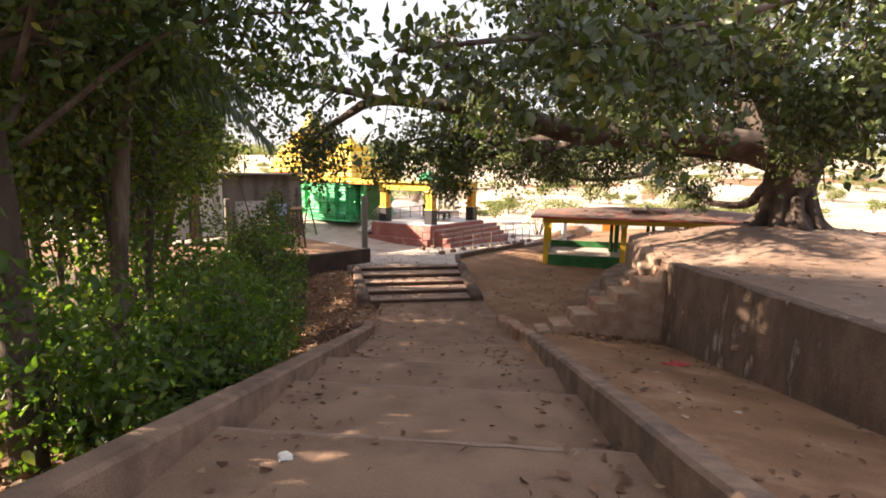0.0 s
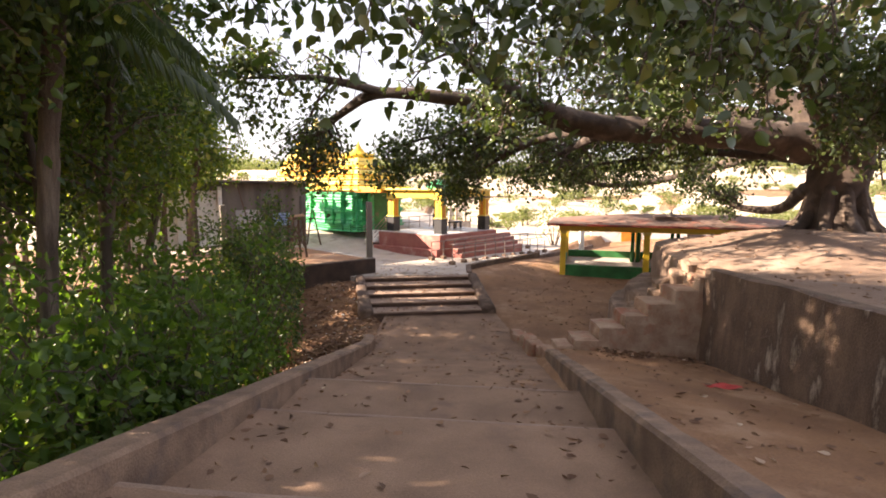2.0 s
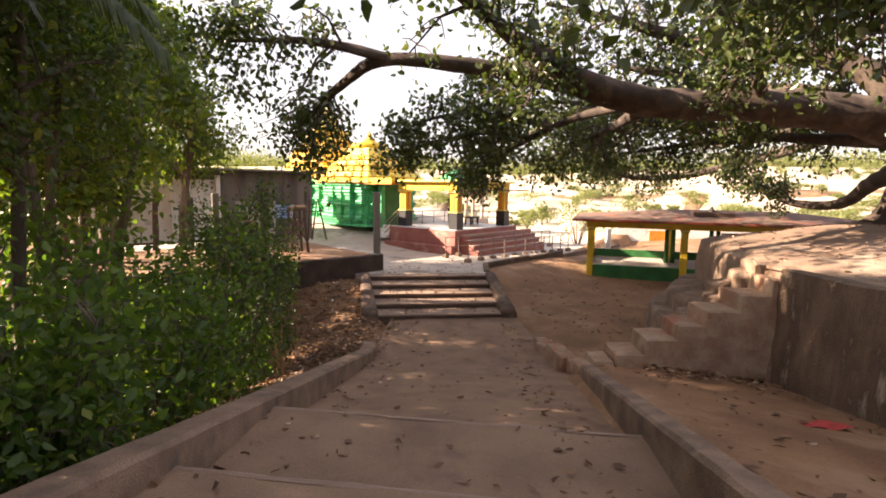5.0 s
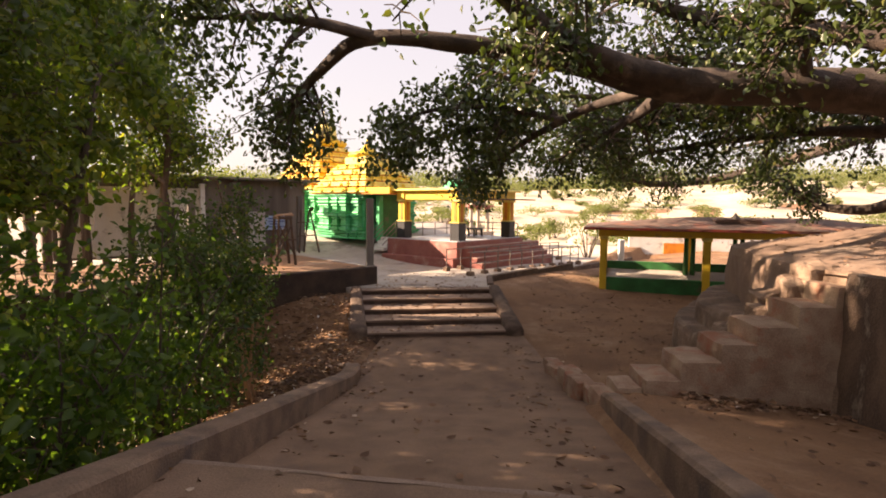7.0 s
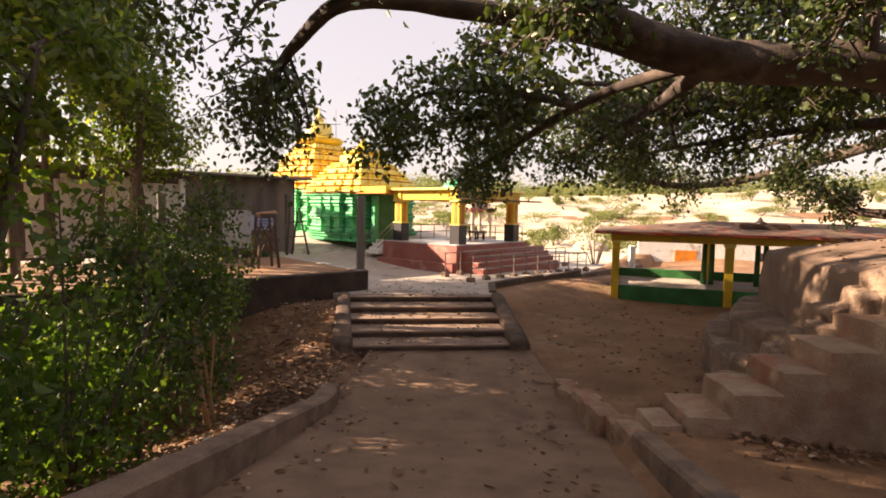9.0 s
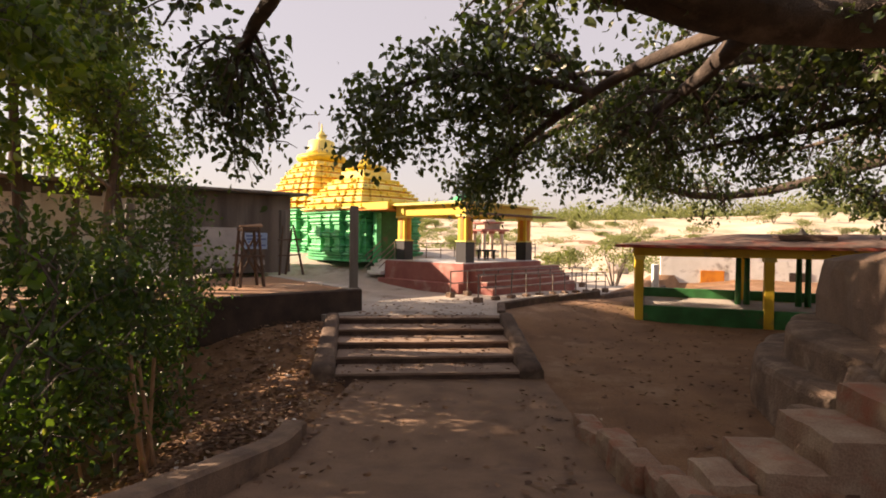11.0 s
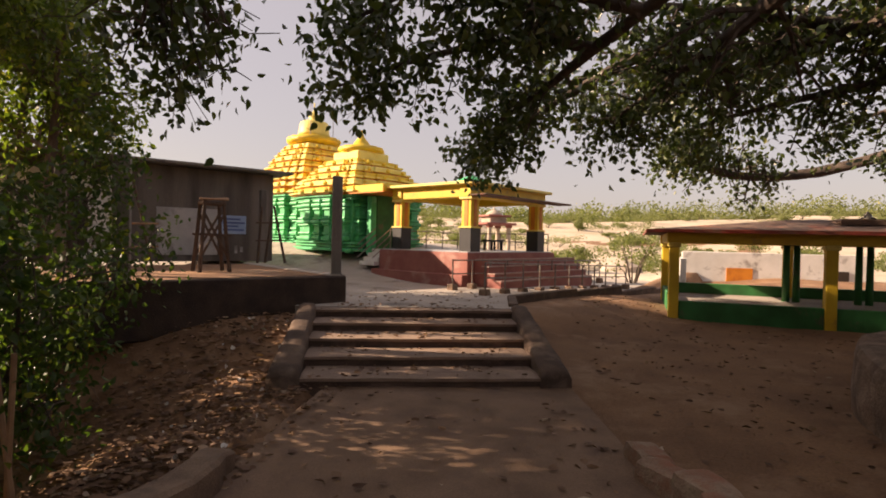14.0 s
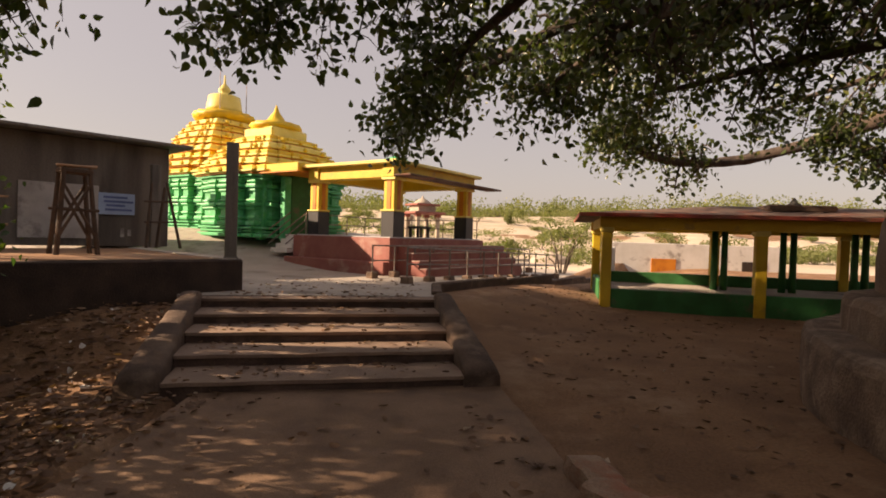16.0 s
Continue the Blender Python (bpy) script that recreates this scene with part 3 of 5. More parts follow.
rw = Shape()
vs, ny, nz = [], 64, 9
for j in range(ny):
    y = 12.37 - j * 0.36
    for k in range(nz):
        z = -0.4 + (wall_top(y) + 0.41 + 0.05 * noise.noise(Vector((1, y * 0.8, 0)))) * k / (nz - 1)
        w = 0.05 * noise.noise(Vector((0.5, y * 1.3, z * 1.3))) - 0.10 * (1 - k / (nz - 1))
        vs.append((7.52 + w, y, z))
    vs.append((7.62, y, wall_top(y) + 0.03 + 0.05 * noise.noise(Vector((1, y * 0.8, 0)))))
    vs.append((7.98, y, wall_top(y) - 0.01))
    vs.append((7.98, y, -0.4))
n = nz + 3
rw.add(vs, [(j * n + i, j * n + i + 1, (j + 1) * n + i + 1, (j + 1) * n + i) for j in range(ny - 1) for i in range(n - 1)] + [tuple(range(n))[::-1]])
tagged(rw.part("wall_retaining", "oldwall"), "tall stained plaster retaining wall with peeling patches", "wall", kind="structure")


def mound_z(x, y):
    d = math.hypot(x - 12.9, y - 15.6)
    return 2.03 + 0.72 * (1 - ease(0.8, 6.0, d)) + 0.07 * noise.noise(Vector((x * 0.8, y * 0.8, 1))) + 0.03 * noise.noise(Vector((x * 2.5, y * 2.5, 3)))


mound = Shape()
nr, na = 14, 72
vs = [(12.9, 15.6, mound_z(12.9, 15.6))]


def rim(a):
    x, y = math.cos(a), math.sin(a)
    r = 5.75 + 0.25 * noise.noise(Vector((x * 2, y * 2, 7))) - 0.9 * math.exp(-((a - 2.85) / 0.55) ** 2)
    return r


for i in range(1, nr + 5):
    for j in range(na):
        a = 2 * math.pi * j / na
        R = rim(a)
        if i <= nr:
            r = R * i / nr
            x, y = 12.9 + r * math.cos(a), 15.6 + r * math.sin(a)
            z = mound_z(x, y) - (0.06 if i == nr else 0)
        else:
            r = R + (0.06, 0.12, 0.10, 0.14)[i - nr - 1] + 0.10 * noise.noise(Vector((math.cos(a) * 6, math.sin(a) * 6, i)))
            z = (1.85, 1.3, 0.8, -1.2)[i - nr - 1]
            x, y = 12.9 + r * math.cos(a), 15.6 + r * math.sin(a)
        vs.append((x, y, z))
fs = [(0, 1 + j, 1 + (j + 1) % na) for j in range(na)]
fs += [(1 + i * na + j, 1 + (i + 1) * na + j, 1 + (i + 1) * na + (j + 1) % na, 1 + i * na + (j + 1) % na) for i in range(nr + 3) for j in range(na)]
mound.add(vs, fs)
tagged(mound.part("tree_platform", "mound"), "round raised earth and masonry platform around the fig tree", "platform", kind="structure")
tagged(Shape().sheet([7.6 + 0.5 * i for i in range(30)], [-10 + 0.5 * i for i in range(48)],
                     lambda x, y: wall_top(min(y, 12.2)) - 0.05 + 0.10 * noise.noise(Vector((x * 0.5, y * 0.5, 2))) + 0.04 * noise.noise(Vector((x * 2, y * 2, 2))) - 3.0 * ease(13.4, 14.4, y) * (1 - ease(8.6, 9.0, x)) - 3.0 * ease(14.5, 15.5, y) * ease(8.6, 9.0, x)).part("raised_ground", "mound", smooth=True),
       "raised earth ground behind the retaining wall", "ground", kind="structure")

ledge = thing("masonry_ledge", (12.9, 15.6, 0), "worn rounded two-tier masonry ledge round the platform", "ledge", kind="structure")


def ring(name, r0, r1, top, mat):
    """A rounded tier of the ledge, uneven along its edge."""
    s, prof, m = Shape(), [(r1 - 0.02, -1.0), (r1, -0.3), (r1 - 0.01, top - 0.14), (r1 - 0.05, top - 0.04), (r1 - 0.14, top), (r0, top + 0.03)], 120
    vs = []
    for k, (r, z) in enumerate(prof):
        for j in range(m):
            a = 2 * math.pi * j / m
            w = 0.10 * noise.noise(Vector((math.cos(a) * 5, math.sin(a) * 5, z * 0.8))) + 0.04 * noise.noise(Vector((math.cos(a) * 17, math.sin(a) * 17, z * 2.5)))
            h = 0.07 * noise.noise(Vector((math.cos(a) * 7, math.sin(a) * 7, 3.0))) if k > 1 else 0
            vs.append(((r + w) * math.cos(a), (r + w) * math.sin(a), z + h))
    s.add(vs, [(k * m + j, k * m + (j + 1) % m, (k + 1) * m + (j + 1) % m, (k + 1) * m + j) for k in range(len(prof) - 1) for j in range(m)])
    return s.part(name, mat, ledge)


ring("lower_tier", 5.3, 6.38, 0.30, "rock")
ring("upper_tier", 4.6, 5.9, 0.80, "rock")

side_steps = thing("side_steps", (4.5, 12.3, -0.4), "plastered brick side steps climbing to the tree platform", "steps", kind="structure")
STEP_X = [0.02, 0.58, 1.18, 1.71, 2.32, 2.87]
STEP_TOP = [0.67, 0.99, 1.28, 1.59, 1.92, 2.22]
for x0, top in zip(STEP_X, STEP_TOP):
    Shape().rough(((x0 + 3.2) / 2, 0.05 + 0.5, top / 2 - 0.2), (3.2 - x0, 1.0, top + 0.4), 0.05, (0, 0, 0), 0.03, 8).part("step", "step", side_steps)
Shape().rough((3.72, 1.15, 1.1), (1.15, 2.2, 2.62), 0.10, (0, 0, 0), 0.07, 10).part("landing", "rock", side_steps)
Shape().rough((-0.22, 0.42, 0.17), (0.44, 0.6, 0.74), 0.06, (2, 0, 6), 0.04).part("step", "step", side_steps)
for i in range(9):
    Shape().rough((1.15 + i * 0.27, 1.42 + 0.2 * math.sin(i * 2.3), 0.22 + 0.12 * i), (0.6, 0.75, 0.6 + 0.25 * i), 0.14, (random.uniform(-8, 8), random.uniform(-8, 8), random.uniform(-30, 30)), 0.08).part("rough_block", "rock", side_steps)

# ---- trees ----
def twig_set(rows, rs, start, count, reach, sub, size, per, spread_r, droop, hang):
    """Side branches, twigs and leaf places along a limb; returns tube rows and leaf centres."""
    tubes, centres = [], []
    pts = [Vector(r[:3]) for r in rows]
    n = len(pts)
    for _ in range(count):
        t = start + (1 - start) * rs.rand()
        k = min(int(t * (n - 1)), n - 2)
        p = pts[k].lerp(pts[k + 1], t * (n - 1) - k)
        d = (pts[k + 1] - pts[k]).normalized()
        o = Vector(rs.normal(size=3))
        o = (o - d * o.dot(d)).normalized() * 0.9 + d * 0.55 + Vector((0, 0, -hang))
        L = reach * (0.45 + 0.75 * rs.rand()) * (1.1 - 0.4 * t)
        q1 = p + o * L * 0.5 + Vector((0, 0, 0.10 * L))
        q2 = p + o * L + Vector((0, 0, -0.12 * L))
        r0 = max(0.012, min(rows[k][3] * 0.4, 0.05))
        tubes.append(([p, q1, q2], [r0, r0 * 0.7, r0 * 0.35]))
        for _ in range(sub):
            u = 0.35 + 0.65 * rs.rand()
            b = p.lerp(q1, u * 2) if u < 0.5 else q1.lerp(q2, u * 2 - 1)
            e = b + Vector(rs.normal(size=3) * np.array([0.5, 0.5, 0.35])) * reach * 0.38 + Vector((0, 0, -droop * 0.3))
            tubes.append(([b, b.lerp(e, 0.5) + Vector((0, 0, 0.05)), e], [r0 * 0.4, r0 * 0.3, r0 * 0.2]))
            w = rs.rand(per, 1) ** 0.7
            line = np.array(b)[None] * (1 - w) + np.array(e)[None] * w
            centres.append(line + rs.normal(size=(per, 3)) * spread_r * 1.15)
    return tubes, centres


def grow_tree(name, base, label, limbs, trunk_rows, bark, leaf, seed, leaf_size, sides=10, crown_label="", group="", wide=0.3, keep=None, thin=1.0):
    """A tree from a trunk and limbs given as control rows in metres from its base."""
    rs = np.random.RandomState(seed)
    root = thing(name, base, label, "tree", group)
    rows = spread(trunk_rows, 14)
    Shape().tube([r[:3] for r in rows], [r[3] for r in rows], sides + 6, rough=0.35).part("trunk", bark, root, smooth=True)
    centres, twigs = [], Shape()
    for rows0, start, count, reach, sub, per, sp, droop, hang in limbs:
        rows = spread(rows0, 6 * len(rows0))
        Shape().tube([r[:3] for r in rows], [r[3] for r in rows], sides, rough=0.25).part("limb", bark, root, smooth=True)
        if count:
            tb_, cs = twig_set(rows, rs, start, count, reach, sub, leaf_size, max(3, round(per * thin)), sp, droop, hang)
            for p, r in tb_:
                if keep is None or keep(base[0] + p[-1][0], base[1] + p[-1][1], base[2] + p[-1][2]):
                    twigs.tube(p, r, 4, False)
            centres += cs
    if twigs.v:
        tagged(twigs.part("twig_growth", bark, root), kind="stuff")
    if centres:
        c = np.concatenate(centres)
        if keep is not None:
            c = np.array([p for p in c if keep(base[0] + p[0], base[1] + p[1], base[2] + p[2])])
        me = leaf_mesh("crown", c, leaf_size * (0.6 + 0.7 * rs.rand(len(c))), leaf, 0.7, seed, wide)
        ob = new("crown", me)
        ob.parent = root
        if crown_label:
            tagged(ob, crown_label)
    return root


def off_path(x, y, z):
    """Growth kept clear of the way and of the litter slope beside its lower end."""
    return z > 4.0 or x < -1.2 - 0.2 * max(y - 7.0, 0.0)


# the great fig tree on its platform; limbs in world metres less the trunk's base
FX, FY, FZ = 12.85, 15.9, 2.55


def rel(*rows):
    return [(x - FX, y - FY, z - FZ, r) for x, y, z, r in rows]


fig_limbs = [
    (rel((12.7, 15.9, 4.9, 0.62), (11.0, 15.8, 5.35, 0.48), (8.6, 15.7, 5.55, 0.40), (5.9, 15.6, 5.6, 0.33), (3.0, 15.3, 6.15, 0.22), (-0.3, 15.0, 6.45, 0.16), (-1.7, 15.8, 6.0, 0.12), (-2.7, 16.9, 5.5, 0.08), (-3.5, 17.8, 5.1, 0.03)), 0.78, 38, 1.5, 5, 10, 0.22, 0.5, 0.3),
    (rel((-0.3, 15.0, 6.45, 0.14), (-2.2, 14.8, 6.8, 0.09), (-4.4, 14.8, 6.8, 0.03)), 0.3, 26, 1.4, 5, 14, 0.2, 0.4, 0.1),
    (rel((5.9, 15.6, 5.6, 0.14), (4.6, 17.5, 5.5, 0.11), (3.43, 19.26, 5.04, 0.09), (2.5, 20.3, 4.5, 0.06), (1.7, 20.9, 4.1, 0.03)), 0.6, 20, 1.2, 6, 11, 0.16, 0.5, 0.05),
    (rel((3.43, 19.26, 5.04, 0.10), (2.2, 19.2, 5.2, 0.07), (0.4, 19.3, 4.9, 0.05), (-1.0, 19.3, 4.45, 0.02)), 0.1, 32, 1.0, 6, 10, 0.17, 0.4, 0.0),
    (rel((4.0, 18.4, 5.3, 0.10), (2.2, 18.2, 5.6, 0.07), (0.6, 18.0, 5.5, 0.05), (-0.7, 18.2, 5.0, 0.02)), 0.2, 36, 1.0, 6, 11, 0.2, 0.4, 0.0),
    (rel((4.0, 18.4, 5.2, 0.10), (3.0, 18.6, 6.2, 0.07), (1.6, 18.8, 6.9, 0.04)), 0.1, 20, 1.2, 6, 11, 0.18, 0.4, 0.05),
    (rel((6.2, 15.6, 5.6, 0.30), (4.4, 15.1, 5.95, 0.25), (2.9, 14.4, 6.5, 0.21), (1.7, 13.5, 7.1, 0.14), (0.4, 12.4, 7.7, 0.06)), 0.3, 30, 1.5, 6, 11, 0.22, 0.4, 0.05),
    (rel((8.6, 15.7, 5.6, 0.26), (8.0, 18.2, 6.1, 0.2), (6.9, 20.6, 6.45, 0.17), (6.0, 22.2, 6.4, 0.15), (4.2, 23.2, 5.75, 0.11), (2.05, 23.5, 4.48, 0.07), (1.2, 23.6, 4.0, 0.03)), 0.5, 30, 1.1, 6, 10, 0.2, 0.4, 0.1),
    (rel((12.6, 17.0, 5.6, 0.30), (11.6, 20.5, 6.8, 0.21), (10.2, 23.6, 7.2, 0.16), (8.3, 25.5, 7.05, 0.13), (6.2, 25.9, 6.8, 0.09), (4.1, 25.5, 6.38, 0.06), (2.6, 25.4, 5.8, 0.03)), 0.45, 34, 1.3, 6, 10, 0.22, 0.4, 0.1),
    (rel((7.4, 11.2, 7.6, 0.12), (5.0, 8.6, 7.0, 0.08), (2.8, 6.4, 6.3, 0.05), (0.9, 4.6, 5.7, 0.02)), 0.2, 34, 1.0, 6, 9, 0.2, 0.6, 0.45),
    (rel((9.6, 7.0, 8.0, 0.09), (7.0, 5.8, 7.0, 0.06), (4.8, 5.0, 6.2, 0.04), (3.0, 4.3, 5.7, 0.02)), 0.2, 34, 1.0, 6, 9, 0.2, 0.6, 0.4),
    (rel((12.8, 16.2, 4.6, 0.40), (14.2, 20.5, 5.5, 0.28), (14.6, 25.0, 5.2, 0.22), (13.2, 28.4, 4.5, 0.18), (11.0, 28.8, 4.1, 0.15), (9.0, 27.9, 4.08, 0.11), (7.8, 27.4, 4.4, 0.07), (7.0, 27.1, 4.8, 0.03)), 0.55, 46, 1.3, 6, 10, 0.2, 0.4, -0.15),
    (rel((12.9, 16.4, 5.2, 0.36), (11.0, 18.8, 5.8, 0.25), (8.6, 20.8, 5.9, 0.16), (6.4, 22.4, 5.4, 0.09), (5.0, 23.2, 4.9, 0.04)), 0.3, 42, 1.4, 6, 11, 0.2, 0.4, 0.05),
    (rel((13.2, 16.2, 4.3, 0.36), (14.3, 19.6, 3.9, 0.26), (15.2, 22.6, 3.1, 0.2), (14.6, 24.4, 3.05, 0.15), (13.6, 25.0, 3.7, 0.09), (12.6, 25.4, 4.4, 0.04)), 0.6, 30, 1.2, 5, 13, 0.18, 0.4, 0.0),
    (rel((12.3, 15.6, 5.1, 0.40), (10.2, 13.4, 6.6, 0.28), (7.4, 11.2, 7.6, 0.2), (4.6, 9.4, 8.1, 0.12), (2.6, 8.2, 7.6, 0.05)), 0.25, 88, 1.8, 6, 11, 0.22, 0.5, 0.2),
    (rel((12.9, 15.4, 5.3, 0.42), (12.4, 12.4, 7.0, 0.28), (11.0, 9.4, 8.0, 0.18), (9.6, 7.0, 8.0, 0.08)), 0.3, 66, 1.9, 6, 11, 0.24, 0.5, 0.15),
    (rel((13.0, 16.0, 5.6, 0.40), (13.2, 17.2, 8.2, 0.28), (12.0, 19.0, 10.4, 0.16), (10.4, 20.4, 11.6, 0.07)), 0.3, 74, 2.3, 6, 11, 0.26, 0.4, 0.1),
    (rel((12.7, 16.2, 5.5, 0.38), (11.5, 17.2, 6.9, 0.31), (9.9, 18.2, 7.45, 0.26), (7.8, 18.4, 7.8, 0.19), (5.6, 18.2, 8.3, 0.11), (3.6, 17.8, 8.6, 0.05)), 0.35, 38, 1.8, 6, 11, 0.25, 0.4, 0.1),
    (rel((13.3, 16.3, 5.2, 0.34), (15.6, 18.8, 6.6, 0.22), (17.2, 21.6, 7.0, 0.12), (18.2, 24.0, 6.6, 0.05)), 0.3, 60, 2.2, 6, 11, 0.26, 0.4, 0.15),
    (rel((13.2, 15.6, 5.2, 0.34), (15.4, 13.4, 6.8, 0.22), (16.8, 10.8, 7.4, 0.12)), 0.3, 44, 2.2, 6, 11, 0.26, 0.4, 0.15),
    (rel((8.6, 15.7, 5.6, 0.2), (7.6, 14.4, 6.6, 0.14), (6.4, 12.6, 7.2, 0.06)), 0.2, 30, 1.5, 6, 11, 0.2, 0.5, 0.1),
    (rel((5.9, 15.6, 5.6, 0.2), (5.8, 18.0, 5.35, 0.13), (5.2, 20.6, 5.0, 0.08), (4.3, 22.6, 4.5, 0.03)), 0.35, 40, 1.3, 6, 8, 0.26, 0.4, 0.0),
    (rel((8.6, 20.8, 5.9, 0.14), (7.0, 21.0, 6.2, 0.10), (4.5, 20.8, 6.4, 0.07), (2.4, 21.0, 6.2, 0.03)), 0.1, 28, 1.4, 6, 8, 0.26, 0.4, 0.05),
    (rel((12.9, 17.6, 4.9, 0.2), (11.0, 20.2, 5.2, 0.13), (8.5, 22.2, 5.0, 0.08), (6.6, 23.8, 4.7, 0.03)), 0.3, 46, 1.3, 6, 8, 0.26, 0.4, -0.05),
    (rel((10.2, 13.4, 6.6, 0.16), (8.6, 11.6, 6.9, 0.11), (6.6, 10.2, 6.9, 0.07), (5.0, 9.2, 6.7, 0.03)), 0.1, 52, 1.4, 6, 11, 0.2, 0.6, 0.2),
    (rel((12.4, 12.4, 7.0, 0.16), (11.2, 11.0, 6.6, 0.11), (9.8, 9.6, 6.2, 0.06), (8.6, 8.8, 5.9, 0.03)), 0.1, 48, 1.4, 6, 11, 0.2, 0.6, 0.2),
    (rel((12.6, 14.6, 5.8, 0.16), (11.8, 13.2, 5.9, 0.1), (10.6, 12.2, 5.7, 0.04)), 0.1, 36, 1.4, 6, 11, 0.2, 0.6, 0.2),
    (rel((12.6, 17.0, 5.2, 0.2), (11.4, 19.4, 6.2, 0.14), (9.5, 21.4, 6.4, 0.09), (7.6, 23.2, 6.2, 0.04)), 0.15, 48, 1.5, 6, 9, 0.26, 0.4, 0.05),
    (rel((13.0, 17.4, 5.0, 0.2), (13.4, 20.6, 5.7, 0.13), (12.4, 23.8, 5.5, 0.08), (10.9, 25.8, 5.1, 0.03)), 0.15, 46, 1.4, 6, 9, 0.26, 0.4, 0.05),
    # limb added to keep the sun off the trunk
    (rel((9.6, 16.1, 5.7, 0.1), (8.7, 16.8, 5.9, 0.07), (7.3, 17.2, 6.1, 0.03)), 0.1, 34, 1.2, 6, 10, 0.22, 0.4, 0.1),
    (rel((9.5, 17.5, 5.9, 0.2), (8.0, 18.8, 6.8, 0.13), (6.0, 20.0, 7.4, 0.06)), 0.1, 30, 1.8, 6, 11, 0.22, 0.4, 0.05),
]
grow_tree("fig_tree", (FX, FY, FZ), "huge spreading fig tree with buttressed pale trunk and heavy limbs", fig_limbs,
          [(0, 0, -0.5, 1.25), (0, 0, 0.05, 1.02), (-0.02, 0, 0.5, 0.80), (0, 0, 1.4, 0.70), (0, 0.05, 2.4, 0.78), (0, 0.1, 3.3, 0.55)], "bark", "leaf_fig", 11, 0.165, 12, "dense dark green glossy pointed leaves", thin=0.72)
for a in range(9):
    an = a * 0.7 + 0.3
    fig_root = [(0.55 * math.cos(an), 0.55 * math.sin(an), 1.5, 0.16), (0.78 * math.cos(an), 0.78 * math.sin(an), 0.5, 0.2), (1.15 * math.cos(an + 0.1), 1.15 * math.sin(an + 0.1), 0.1, 0.19), (1.7 * math.cos(an + 0.2), 1.7 * math.sin(an + 0.2), -0.12, 0.09)]
    rr = spread(fig_root, 12)
    Shape().tube([r[:3] for r in rr], [r[3] for r in rr], 8, rough=0.3).part("buttress_root", "bark", bpy.data.objects["fig_tree"], smooth=True)

# slender trees of the wood beside the path
# tall far ones at y 17 to 25 are added to shade yard and fig
wood_places = [(-2.75, 3.4, 12.5, 1), (-5.2, 6.2, 13, 0), (-3.7, 6.7, 11.5, 1), (-5.6, 10.6, 12, 0), (-7.4, 14.6, 9.0, 0), (-4.3, 8.6, 12, 1), (-5.4, 7.7, 12.5, 0), (-4.9, 9.8, 12, 0), (-8.4, 9.2, 12, 0), (-8.6, 11.6, 12, 0), (-10.5, 7.0, 13, 0), (-5.0, 4.9, 12, 0), (-6.3, 11.7, 10, 0), (-8.6, 13.4, 12, 0), 
               (-8.8, 4.6, 12, 0), (-3.0, 0.2, 12.5, 0), (-6.4, 1.4, 13, 0), (-10.2, 17.6, 13, 0), (-13, 15.4, 13, 0), (-3.2, -4.5, 9.5, 0), (-13.6, 21.4, 15, 0), (-8.6, 1.8, 13, 0), (-8.0, 6.9, 13, 0), (-10.1, 24.0, 8.6, 3), (-11.0, 22.9, 9.2, 3), (-9.7, 22.6, 6.6, 3), (-3.4, 13.3, 3.7, 2), (-3.58, 14.9, 3.7, 2), (-4.3, 15.9, 3.4, 2), (-5.6, 17.8, 4.6, 2), (-5.0, 17.2, 4.0, 2), (-16.2, 23.2, 16, 0), (-17.2, 19.6, 16, 0), (-13.2, 24.6, 12, 0),
               (-12.5, 22.6, 13, 0), (-15, 24.8, 13, 0), (-11.5, 19.6, 18, 0), (-14.5, 19.0, 14, 0), (-9.8, 18.2, 13.5, 0), (-7.0, -3.0, 10, 0), (-15.5, 20.8, 16, 0), (-17.8, 22.6, 17, 0), (-14, 17.6, 15, 0), (-10.8, 2.6, 13, 0)]
